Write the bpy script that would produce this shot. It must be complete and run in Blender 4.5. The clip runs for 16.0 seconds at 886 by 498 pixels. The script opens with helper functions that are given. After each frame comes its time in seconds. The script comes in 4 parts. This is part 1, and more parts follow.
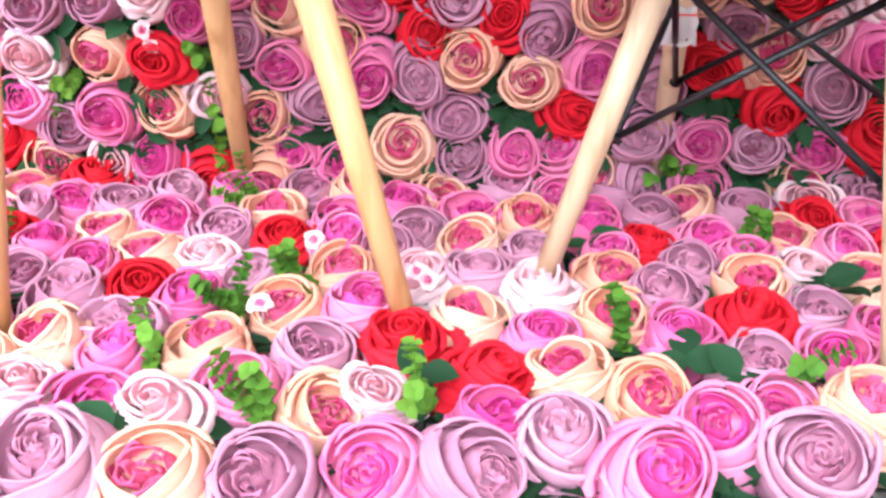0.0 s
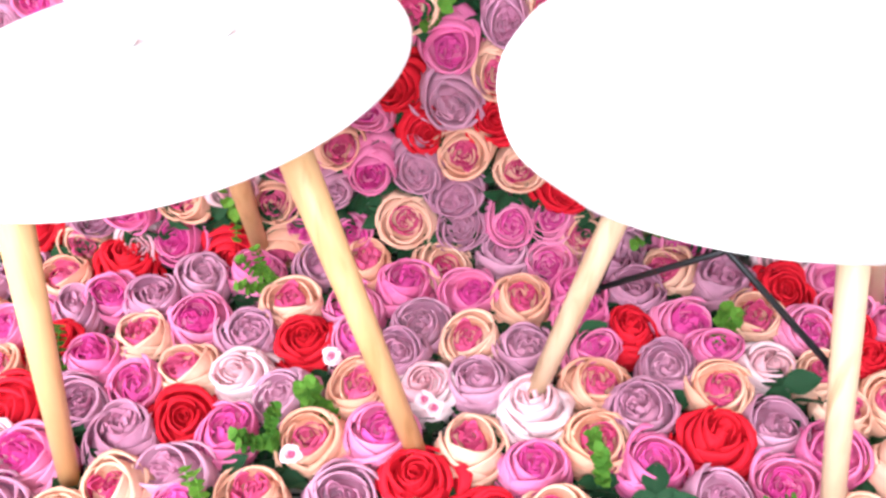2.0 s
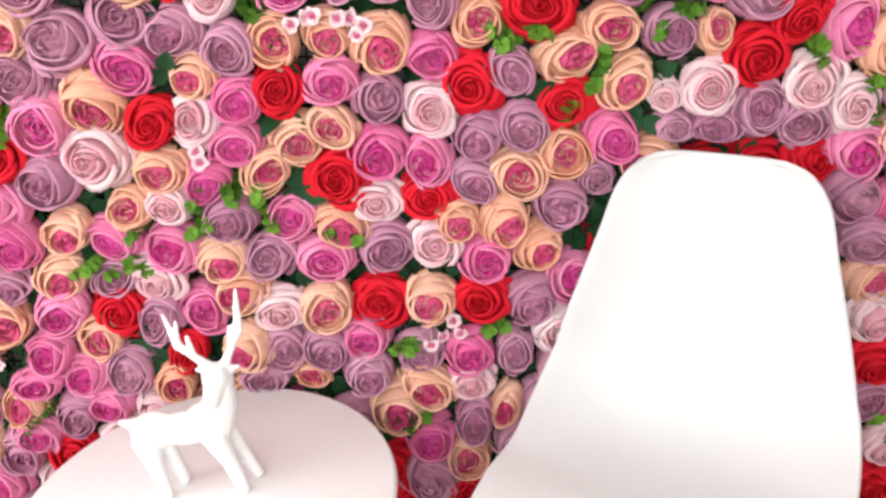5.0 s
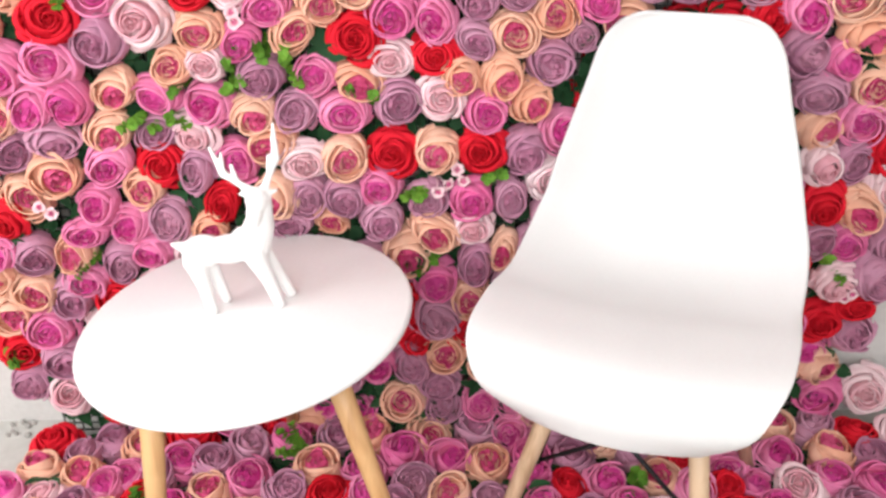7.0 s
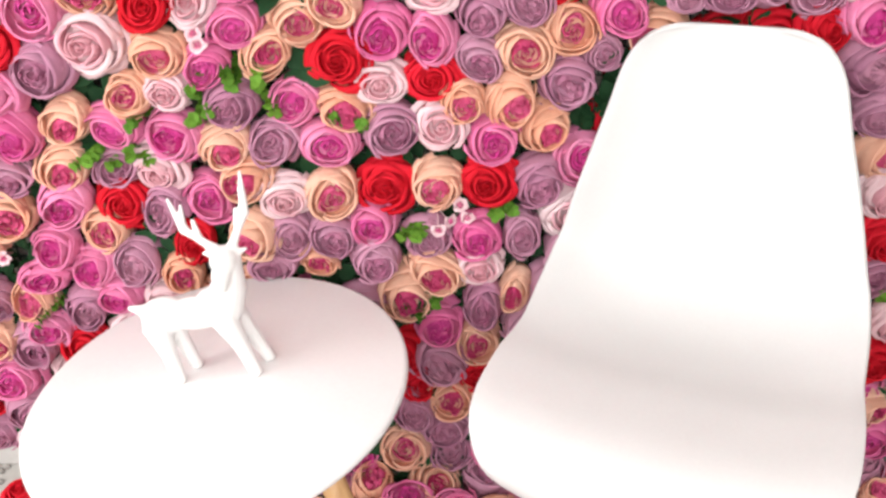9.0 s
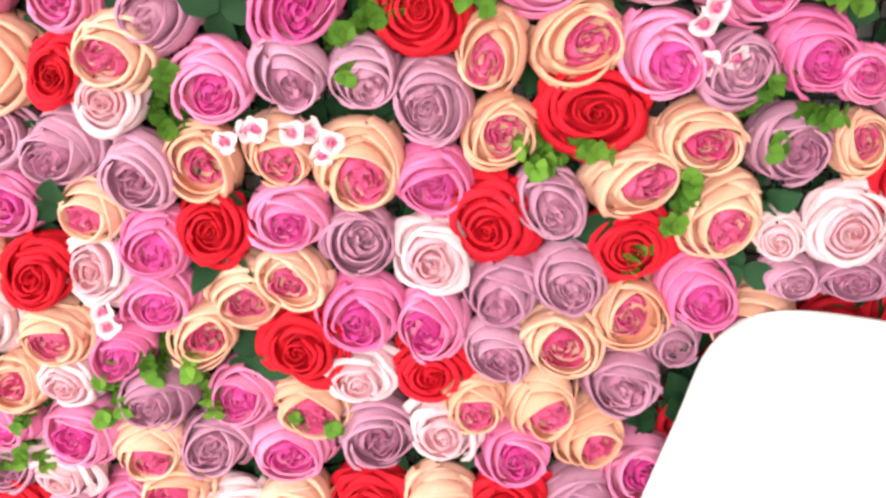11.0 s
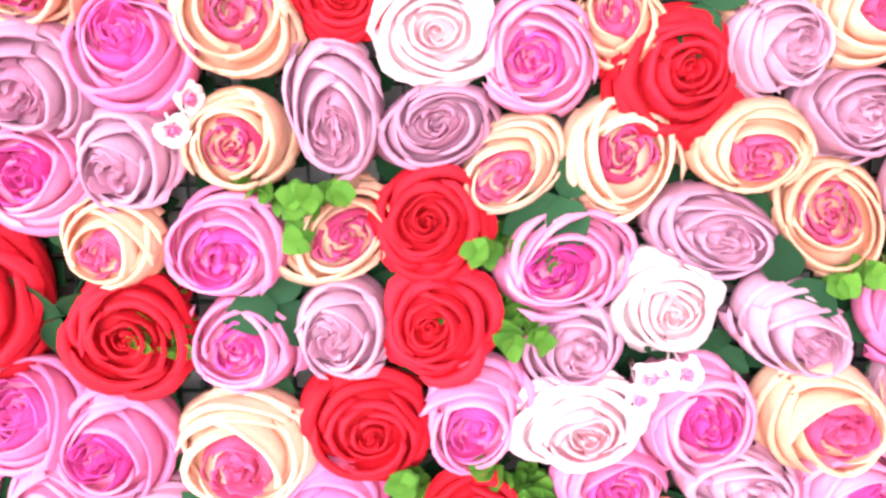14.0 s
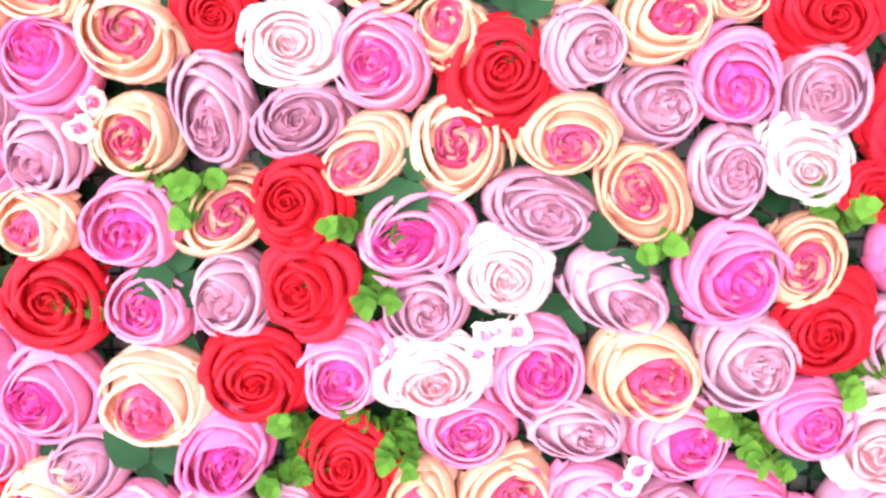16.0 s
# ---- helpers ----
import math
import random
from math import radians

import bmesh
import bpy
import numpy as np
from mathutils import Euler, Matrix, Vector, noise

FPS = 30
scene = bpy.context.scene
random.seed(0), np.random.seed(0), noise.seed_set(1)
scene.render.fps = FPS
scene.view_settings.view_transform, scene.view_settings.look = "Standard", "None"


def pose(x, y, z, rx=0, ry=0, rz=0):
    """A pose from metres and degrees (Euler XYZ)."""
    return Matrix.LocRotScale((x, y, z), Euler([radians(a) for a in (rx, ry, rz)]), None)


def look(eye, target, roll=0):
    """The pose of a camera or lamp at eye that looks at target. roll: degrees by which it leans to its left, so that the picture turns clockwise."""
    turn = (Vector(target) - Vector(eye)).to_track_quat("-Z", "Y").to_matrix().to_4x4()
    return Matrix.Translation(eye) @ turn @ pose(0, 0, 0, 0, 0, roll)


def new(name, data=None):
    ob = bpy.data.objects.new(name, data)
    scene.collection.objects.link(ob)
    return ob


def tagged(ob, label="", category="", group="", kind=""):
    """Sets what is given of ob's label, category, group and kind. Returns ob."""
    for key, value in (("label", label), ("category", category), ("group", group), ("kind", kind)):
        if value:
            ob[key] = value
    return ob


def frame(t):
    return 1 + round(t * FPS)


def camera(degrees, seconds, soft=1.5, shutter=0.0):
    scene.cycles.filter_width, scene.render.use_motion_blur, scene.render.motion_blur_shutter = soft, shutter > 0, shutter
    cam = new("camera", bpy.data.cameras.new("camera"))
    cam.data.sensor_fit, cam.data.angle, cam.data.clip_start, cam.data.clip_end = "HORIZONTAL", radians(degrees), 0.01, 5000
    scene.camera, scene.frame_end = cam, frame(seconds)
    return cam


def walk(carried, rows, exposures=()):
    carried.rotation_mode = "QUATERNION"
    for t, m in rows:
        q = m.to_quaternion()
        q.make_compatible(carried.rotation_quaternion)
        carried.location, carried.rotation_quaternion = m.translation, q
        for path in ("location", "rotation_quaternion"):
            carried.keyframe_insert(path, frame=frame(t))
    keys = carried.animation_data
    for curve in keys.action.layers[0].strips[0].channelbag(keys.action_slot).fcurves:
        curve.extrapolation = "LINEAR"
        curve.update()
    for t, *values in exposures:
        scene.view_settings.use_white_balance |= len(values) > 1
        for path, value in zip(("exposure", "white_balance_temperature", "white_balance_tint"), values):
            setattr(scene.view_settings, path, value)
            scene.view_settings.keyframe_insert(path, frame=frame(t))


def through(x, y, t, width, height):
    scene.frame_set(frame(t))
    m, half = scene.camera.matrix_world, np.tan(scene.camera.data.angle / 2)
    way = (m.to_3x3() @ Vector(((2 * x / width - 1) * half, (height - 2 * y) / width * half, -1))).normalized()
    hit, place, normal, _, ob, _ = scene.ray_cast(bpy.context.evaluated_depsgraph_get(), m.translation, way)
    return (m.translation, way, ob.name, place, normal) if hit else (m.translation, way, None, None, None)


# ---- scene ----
cam = camera(51.9, 16.0, soft=2.8)
PATH = [
    (0, (-0.01, -0.038, 0.489), (-0.008, 1.787, -0.329), 1.2),
    (0.5, (0.004, -0.006, 0.521), (-0.024, 1.782, -0.376), 0.0),
    (1, (0.017, 0.039, 0.562), (-0.03, 1.778, -0.425), -1.2),
    (1.5, (0.017, 0.06, 0.701), (-0.031, 1.727, -0.403), -1.0),
    (2, (-0.003, 0.059, 0.873), (-0.017, 1.662, -0.322), -1.2),
    (2.5, (0.012, 0.037, 1.025), (-0.017, 1.618, -0.201), -1.8),
    (3, (0.014, 0.011, 1.163), (-0.001, 1.586, -0.069), -1.1),
    (3.3, (0.027, -0.008, 1.208), (0.008, 1.61, 0.031), 0.2),
    (3.5, (0.03, -0.006, 1.244), (0.006, 1.619, 0.079), -0.4),
    (4, (0.034, -0.023, 1.29), (0.007, 1.674, 0.231), -0.9),
    (4.2, (0.034, -0.025, 1.31), (0.007, 1.703, 0.303), -0.8),
    (6.3, (0.007, -0.178, 1.274), (0.021, 1.619, 0.442), -0.1),
    (6.5, (-0.000, -0.218, 1.255), (0.015, 1.545, 0.368), -0.3),
    (7, (-0.007, -0.277, 1.240), (0.019, 1.454, 0.287), -0.2),
    (7.5, (-0.012, -0.289, 1.238), (0.024, 1.430, 0.261), -0.5),
    (8, (0.011, -0.253, 1.239), (0.020, 1.451, 0.237), -0.9),
    (8.2, (0.020, -0.225, 1.235), (0.014, 1.472, 0.224), -1.0),
    (10.3, (0.028, 0.26, 1.333), (-0.018, 1.953, 0.269), -2.8),
    (10.5, (0.045, 0.287, 1.309), (-0.04, 2.018, 0.311), -2.6),
    (11, (0.062, 0.381, 1.308), (-0.046, 2.18, 0.443), -1.6),
    (11.5, (0.068, 0.443, 1.333), (-0.056, 2.294, 0.586), -2.6),
    (11.9, (0.062, 0.468, 1.361), (-0.038, 2.362, 0.726), -1.8),
    (12, (0.055, 0.476, 1.36), (-0.024, 2.382, 0.757), -1.6),
    (12.5, (0.041, 0.504, 1.386), (0.003, 2.42, 0.815), -1.1),
    (13, (0.015, 0.523, 1.396), (-0.015, 2.448, 0.854), -1.5),
    (13.5, (-0.004, 0.535, 1.436), (-0.026, 2.479, 0.967), -0.5),
    (14, (-0.011, 0.548, 1.489), (-0.02, 2.503, 1.066), -0.9),
    (14.5, (0.006, 0.537, 1.515), (-0.034, 2.498, 1.123), -0.3),
    (15, (0.064, 0.488, 1.531), (-0.008, 2.446, 1.132), -0.8),
    (15.5, (0.119, 0.439, 1.53), (0.035, 2.402, 1.159), -1.9),
    (16, (0.139, 0.448, 1.495), (-0.003, 2.394, 1.059), -2.1),
]
EXPOSURES = [(0.0, 0.98, 5800, 9), (1.5, 0.98, 5800, 9), (2.5, 0.74, 6100, 9), (3.0, 0.2, 6300, 10), (3.5, -0.25, 6450, 10), (4.2, -0.36, 6550, 10), (6.3, 0.08, 6550, 10), (7.0, -0.16, 6500, 10), (8.2, -0.21, 6500, 10),
             (10.3, 0.10, 6800, 10), (11.5, 0.36, 6750, 10), (12.0, 0.47, 6500, 11), (12.5, 0.84, 6150, 11), (16.0, 1.06, 6100, 11)]
walk(cam, [(t, look(eye, target, roll)) for t, eye, target, roll in PATH], EXPOSURES)

# ---- world and light ----
world = bpy.data.worlds.new("sky")
scene.world = world
world.use_nodes = True
wn = world.node_tree.nodes
sky = wn.new("ShaderNodeTexSky")
sky.sky_type, sky.sun_disc = "NISHITA", False
sky.sun_elevation, sky.sun_rotation = radians(40), radians(200)
wn["Background"].inputs["Strength"].default_value = 0.1
world.node_tree.links.new(sky.outputs["Color"], wn["Background"].inputs["Color"])

# daylight through the big window behind the camera, and through the side window
def window_light(name, eye, target, sx, sy, watts, colour):
    lamp = bpy.data.lights.new(name, "AREA")
    lamp.shape, lamp.size, lamp.size_y, lamp.energy, lamp.color = "RECTANGLE", sx, sy, watts, colour
    ob = new(name, lamp)
    ob.matrix_world = look(eye, target)
    return ob

window_light("window_daylight", (-0.45, -1.62, 1.85), (-0.35, 0.9, 0.55), 2.4, 1.5, 86, (1.0, 0.985, 0.97))
window_light("side_window_daylight", (-2.13, -0.08, 1.75), (-0.2, 0.8, 0.5), 1.5, 1.4, 46, (1.0, 0.985, 0.97))


# ---- helpers of this scene ----
def part(name, bm, material, parent, label="", smooth=True):
    me = bpy.data.meshes.new(name)
    bm.to_mesh(me)
    bm.free()
    me.materials.append(material)
    if smooth:
        for p in me.polygons:
            p.use_smooth = True
    ob = new(name, me)
    if parent:
        ob.parent = parent
    return tagged(ob, label)


def shared(name, me, parent, m):
    ob = new(name, me)
    ob.parent = parent
    ob.matrix_basis = m
    return ob


def empty(name, loc, label, category, group="", kind=""):
    ob = new(name)
    ob.location = loc
    ob.empty_display_size = 0.05
    return tagged(ob, label, category, group, kind)


def add_box(bm, lo, hi, bevel=0.0):
    c = [(a + b) / 2 for a, b in zip(lo, hi)]
    s = [b - a for a, b in zip(lo, hi)]
    r = bmesh.ops.create_cube(bm, size=1.0, matrix=Matrix.Translation(c) @ Matrix.Diagonal((*s, 1)))
    if bevel:
        es = list({e for v in r["verts"] for e in v.link_edges})
        bmesh.ops.bevel(bm, geom=es, offset=bevel, segments=2, affect="EDGES", profile=0.6)


def add_tube(bm, points, radii, sides=14, caps=True):
    """A tube along points, with a radius at each."""
    rings = []
    pts = [Vector(p) for p in points]
    for i, p in enumerate(pts):
        d = (pts[min(i + 1, len(pts) - 1)] - pts[max(i - 1, 0)]).normalized()
        a = d.orthogonal().normalized() if abs(d.z) < 0.95 else Vector((1, 0, 0))
        a = (a - d * a.dot(d)).normalized()
        b = d.cross(a)
        rings.append([bm.verts.new(p + radii[i] * (math.cos(t) * a + math.sin(t) * b))
                      for t in (2 * math.pi * k / sides for k in range(sides))])
    for r, s in zip(rings, rings[1:]):
        # align the rings so that the tube does not twist
        best = min(range(sides), key=lambda o: (s[o].co - r[0].co).length)
        s[:] = s[best:] + s[:best]
        for k in range(sides):
            bm.faces.new((r[k], r[(k + 1) % sides], s[(k + 1) % sides], s[k]))
    if caps:
        bm.faces.new(rings[0][::-1])
        bm.faces.new(rings[-1])


def add_lathe(bm, profile, sides=96):
    """Turn (radius, z) pairs round the z axis."""
    rings = []
    for r, z in profile:
        if r < 1e-6:
            rings.append([bm.verts.new((0, 0, z))])
        else:
            rings.append([bm.verts.new((r * math.cos(t), r * math.sin(t), z)) for t in (2 * math.pi * k / sides for k in range(sides))])
    for a, b in zip(rings, rings[1:]):
        for k in range(sides):
            q = [a[k % len(a)], a[(k + 1) % len(a)], b[(k + 1) % len(b)], b[k % len(b)]]
            q = list(dict.fromkeys(q))
            if len(q) > 2:
                bm.faces.new(q)
    bmesh.ops.recalc_face_normals(bm, faces=bm.faces)


def spline(P, t):
    """Catmull-Rom through the rows of P, t from 0 to 1."""
    n = len(P) - 1
    s = min(max(t * n, 0.0), n - 1e-9)
    i = int(s)
    f = s - i
    a, b, c, d = (np.array(P[min(max(k, 0), n)]) for k in (i - 1, i, i + 1, i + 2))
    return 0.5 * (2 * b + (c - a) * f + (2 * a - 5 * b + 4 * c - d) * f * f + (3 * b - a - 3 * c + d) * f ** 3)


# ---- materials ----
def nodes_of(name):
    m = bpy.data.materials.new(name)
    m.use_nodes = True
    nt = m.node_tree
    return m, nt.nodes, nt.links, nt.nodes["Principled BSDF"]


def ramp(n, stops):
    r = n.new("ShaderNodeValToRGB")
    while len(r.color_ramp.elements) < len(stops):
        r.color_ramp.elements.new(0.5)
    for e, (p, c) in zip(r.color_ramp.elements, stops):
        e.position, e.color = p, (*c, 1)
    return r


def plain(name, a, b, scale=6.0, rough=0.6, bump=0.1, fine=60.0, metal=0.0, stretch=(1, 1, 1), dist=0.002):
    """Two tones in blotches at two scales, with fine relief."""
    m, n, l, p = nodes_of(name)
    co, mp = n.new("ShaderNodeTexCoord"), n.new("ShaderNodeMapping")
    mp.inputs["Scale"].default_value = stretch
    l.new(co.outputs["Object"], mp.inputs["Vector"])
    big, small = n.new("ShaderNodeTexNoise"), n.new("ShaderNodeTexNoise")
    big.inputs["Scale"].default_value, small.inputs["Scale"].default_value = scale, fine
    big.inputs["Detail"].default_value = 6
    for t in (big, small):
        l.new(mp.outputs["Vector"], t.inputs["Vector"])
    mix = n.new("ShaderNodeMath")
    mix.operation = "MULTIPLY_ADD"
    mix.inputs[1].default_value = 0.35
    l.new(small.outputs["Fac"], mix.inputs[0])
    l.new(big.outputs["Fac"], mix.inputs[2])
    r = ramp(n, [(0.42, a), (0.88, b)])
    l.new(mix.outputs[0], r.inputs["Fac"])
    l.new(r.outputs["Color"], p.inputs["Base Color"])
    p.inputs["Roughness"].default_value, p.inputs["Metallic"].default_value = rough, metal
    bp = n.new("ShaderNodeBump")
    bp.inputs["Strength"].default_value, bp.inputs["Distance"].default_value = bump, dist
    l.new(small.outputs["Fac"], bp.inputs["Height"])
    l.new(bp.outputs["Normal"], p.inputs["Normal"])
    return m


def petal_cloth(name, colour, pale, through=0.09, spread=0.5, veins=0.10):
    """Dyed polyester petal: varies from flower to flower and petal to petal, fine weave and creases, lets some light through."""
    m, n, l, p = nodes_of(name)
    info, geo, co = n.new("ShaderNodeObjectInfo"), n.new("ShaderNodeNewGeometry"), n.new("ShaderNodeTexCoord")
    big, weave = n.new("ShaderNodeTexNoise"), n.new("ShaderNodeTexNoise")
    big.inputs["Scale"].default_value, weave.inputs["Scale"].default_value = 1.6, 9.0
    big.inputs["Detail"].default_value, weave.inputs["Detail"].default_value = 3, 5
    l.new(co.outputs["Object"], big.inputs["Vector"])
    l.new(co.outputs["Object"], weave.inputs["Vector"])
    a = n.new("ShaderNodeMath"); a.operation = "MULTIPLY_ADD"; a.inputs[1].default_value = 0.5
    b = n.new("ShaderNodeMath"); b.operation = "MULTIPLY_ADD"; b.inputs[1].default_value = 0.35
    c = n.new("ShaderNodeMath"); c.operation = "MULTIPLY_ADD"; c.inputs[1].default_value = spread; c.inputs[2].default_value = -0.1
    l.new(big.outputs["Fac"], c.inputs[0])
    l.new(geo.outputs["Random Per Island"], b.inputs[0]); l.new(c.outputs[0], b.inputs[2])
    l.new(info.outputs["Random"], a.inputs[0]); l.new(b.outputs[0], a.inputs[2])
    r = ramp(n, [(0.1, colour), (0.95, pale)])
    l.new(a.outputs[0], r.inputs["Fac"])
    l.new(r.outputs["Color"], p.inputs["Base Color"])
    p.inputs["Roughness"].default_value = 0.75
    p.inputs["Specular IOR Level"].default_value = 0.25
    bp = n.new("ShaderNodeBump")
    bp.inputs["Strength"].default_value, bp.inputs["Distance"].default_value = veins, 0.05
    l.new(weave.outputs["Fac"], bp.inputs["Height"])
    l.new(bp.outputs["Normal"], p.inputs["Normal"])
    tr, mix = n.new("ShaderNodeBsdfTranslucent"), n.new("ShaderNodeMixShader")
    mix.inputs["Fac"].default_value = through
    l.new(r.outputs["Color"], tr.inputs["Color"])
    l.new(p.outputs["BSDF"], mix.inputs[1]); l.new(tr.outputs["BSDF"], mix.inputs[2])
    l.new(mix.outputs["Shader"], n["Material Output"].inputs["Surface"])
    return m


def wood(name, dark, light):
    m, n, l, p = nodes_of(name)
    co, mp = n.new("ShaderNodeTexCoord"), n.new("ShaderNodeMapping")
    mp.inputs["Scale"].default_value = (38, 38, 2.6)
    l.new(co.outputs["Object"], mp.inputs["Vector"])
    g, k = n.new("ShaderNodeTexNoise"), n.new("ShaderNodeTexNoise")
    g.inputs["Scale"].default_value, g.inputs["Detail"].default_value, g.inputs["Distortion"].default_value = 1.0, 7, 0.6
    k.inputs["Scale"].default_value = 14.0
    l.new(mp.outputs["Vector"], g.inputs["Vector"])
    l.new(co.outputs["Object"], k.inputs["Vector"])
    a = n.new("ShaderNodeMath"); a.operation = "MULTIPLY_ADD"; a.inputs[1].default_value = 0.3
    l.new(k.outputs["Fac"], a.inputs[0]); l.new(g.outputs["Fac"], a.inputs[2])
    r = ramp(n, [(0.42, dark), (0.62, light), (0.85, tuple(0.92 * v for v in light))])
    l.new(a.outputs[0], r.inputs["Fac"])
    l.new(r.outputs["Color"], p.inputs["Base Color"])
    p.inputs["Roughness"].default_value = 0.42
    bp = n.new("ShaderNodeBump")
    bp.inputs["Strength"].default_value, bp.inputs["Distance"].default_value = 0.15, 0.001
    l.new(g.outputs["Fac"], bp.inputs["Height"]); l.new(bp.outputs["Normal"], p.inputs["Normal"])
    return m


PINK = petal_cloth("pink_petal_cloth", (0.72, 0.11, 0.32), (0.87, 0.31, 0.51))
PINK_HEART = petal_cloth("magenta_petal_cloth", (0.60, 0.03, 0.24), (0.80, 0.12, 0.42), 0.10)
LILAC = petal_cloth("lilac_petal_cloth", (0.44, 0.18, 0.29), (0.64, 0.33, 0.455))
LILAC_HEART = petal_cloth("mauve_petal_cloth", (0.44, 0.13, 0.25), (0.66, 0.33, 0.45), 0.10)
PEACH = petal_cloth("peach_petal_cloth", (0.86, 0.42, 0.27), (0.93, 0.60, 0.45), 0.18)
PEACH_HEART = petal_cloth("rose_petal_cloth", (0.58, 0.04, 0.16), (0.75, 0.14, 0.29), 0.10)
RED = petal_cloth("red_petal_cloth", (0.56, 0.004, 0.014), (0.78, 0.012, 0.034), 0.10)
BLUSH = petal_cloth("blush_petal_cloth", (0.88, 0.58, 0.63), (0.93, 0.76, 0.78), 0.18)
BLUSH_HEART = petal_cloth("blush_heart_cloth", (0.80, 0.36, 0.44), (0.90, 0.58, 0.63), 0.18)
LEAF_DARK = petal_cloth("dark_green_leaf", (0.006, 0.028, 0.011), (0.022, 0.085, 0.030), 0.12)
LEAF_LIGHT = petal_cloth("light_green_leaf", (0.045, 0.15, 0.015), (0.17, 0.36, 0.04), 0.25)
GRID_PLASTIC = plain("dark_green_grid_plastic", (0.012, 0.02, 0.016), (0.03, 0.045, 0.035), rough=0.5)
WALL_PAINT = plain("white_wall_paint", (0.52, 0.505, 0.485), (0.68, 0.665, 0.645), 2.2, 0.8, 0.25, 90)
CEILING_PAINT = plain("ceiling_paint", (0.76, 0.76, 0.75), (0.84, 0.84, 0.83), 1.5, 0.9)
FLOOR_TILE = plain("pale_grey_floor", (0.40, 0.39, 0.36), (0.62, 0.61, 0.58), 3.0, 0.45, 0.15, 40)
WHITE_LACQUER = plain("white_table_lacquer", (0.80, 0.795, 0.79), (0.86, 0.855, 0.85), 5.0, 0.32, 0.02, 160)
WHITE_PLASTIC = plain("white_moulded_plastic", (0.66, 0.66, 0.655), (0.71, 0.71, 0.705), 4.0, 0.42, 0.04, 220)
CERAMIC = plain("matt_white_ceramic", (0.82, 0.815, 0.80), (0.88, 0.875, 0.865), 9.0, 0.35, 0.03, 120)
BEECH_PALE = wood("pale_beech", (0.42, 0.27, 0.155), (0.62, 0.44, 0.29))
BEECH_WARM = wood("warm_beech", (0.48, 0.25, 0.095), (0.68, 0.41, 0.19))
BLACK_STEEL = plain("black_lacquered_steel", (0.012, 0.012, 0.014), (0.03, 0.03, 0.034), 20, 0.35, 0.05, 200, metal=0.6)
FRAME_WHITE = plain("window_frame_white", (0.7, 0.7, 0.7), (0.8, 0.8, 0.8), 5, 0.4)

# ---- the room ----
X0, X1, Y0, Y1, TOP, TH = -2.2, 2.2, -1.7, 1.245, 2.75, 0.15


def slab(name, lo, hi, material, label, category):
    bm = bmesh.new()
    add_box(bm, lo, hi)
    ob = part(name, bm, material, None, label, False)
    return tagged(ob, category=category, kind="structure")


slab("floor", (X0 - TH, Y0 - TH, -0.12), (X1 + TH, Y1 + TH, 0.0), FLOOR_TILE, "pale grey dusty studio floor", "floor")
slab("ceiling", (X0 - TH, Y0 - TH, TOP), (X1 + TH, Y1 + TH, TOP + 0.12), CEILING_PAINT, "plain white painted ceiling", "ceiling")
slab("wall_north", (X0 - TH, Y1, 0.0), (X1 + TH, Y1 + TH, TOP), WALL_PAINT, "white painted wall behind the flower panels", "wall")
VY0, VY1, VZ0, VZ1 = -0.9, 0.75, 1.0, 2.5
bm = bmesh.new()
add_box(bm, (X0 - TH, Y0, 0.0), (X0, VY0, TOP))
add_box(bm, (X0 - TH, VY1, 0.0), (X0, Y1, TOP))
add_box(bm, (X0 - TH, VY0, 0.0), (X0, VY1, VZ0))
add_box(bm, (X0 - TH, VY0, VZ1), (X0, VY1, TOP))
tagged(part("wall_west", bm, WALL_PAINT, None, "white painted side wall with a window", False), category="wall", kind="structure")
bm = bmesh.new()
for y in (VY0, (VY0 + VY1) / 2 - 0.025, VY1 - 0.05):
    add_box(bm, (X0 - 0.10, y, VZ0), (X0 - 0.05, y + 0.05, VZ1), 0.004)
for z in (VZ0, VZ1 - 0.05):
    add_box(bm, (X0 - 0.098, VY0, z), (X0 - 0.052, VY1, z + 0.05), 0.004)
tagged(part("window_2", bm, FRAME_WHITE, None, "white framed side window", False), category="window", kind="structure")
slab("wall_east", (X1, Y0, 0.0), (X1 + TH, Y1, TOP), WALL_PAINT, "plain white painted side wall", "wall")
# the wall behind the camera, with the window's opening through it
WX0, WX1, WZ0, WZ1 = -1.8, 0.9, 1.0, 2.65
bm = bmesh.new()
add_box(bm, (X0 - TH, Y0 - TH, 0.0), (WX0, Y0, TOP))
add_box(bm, (WX1, Y0 - TH, 0.0), (X1 + TH, Y0, TOP))
add_box(bm, (WX0, Y0 - TH, 0.0), (WX1, Y0, WZ0))
add_box(bm, (WX0, Y0 - TH, WZ1), (WX1, Y0, TOP))
tagged(part("wall_south", bm, WALL_PAINT, None, "white painted wall with a wide window", False), category="wall", kind="structure")
bm = bmesh.new()
for x in (WX0, (WX0 + WX1) / 2 - 0.025, WX1 - 0.05):
    add_box(bm, (x, Y0 - 0.10, WZ0), (x + 0.05, Y0 - 0.05, WZ1), 0.004)
for z in (WZ0, WZ1 - 0.05):
    add_box(bm, (WX0, Y0 - 0.098, z), (WX1, Y0 - 0.052, z + 0.05), 0.004)
tagged(part("window_1", bm, FRAME_WHITE, None, "white framed wide studio window", False), category="window", kind="structure")

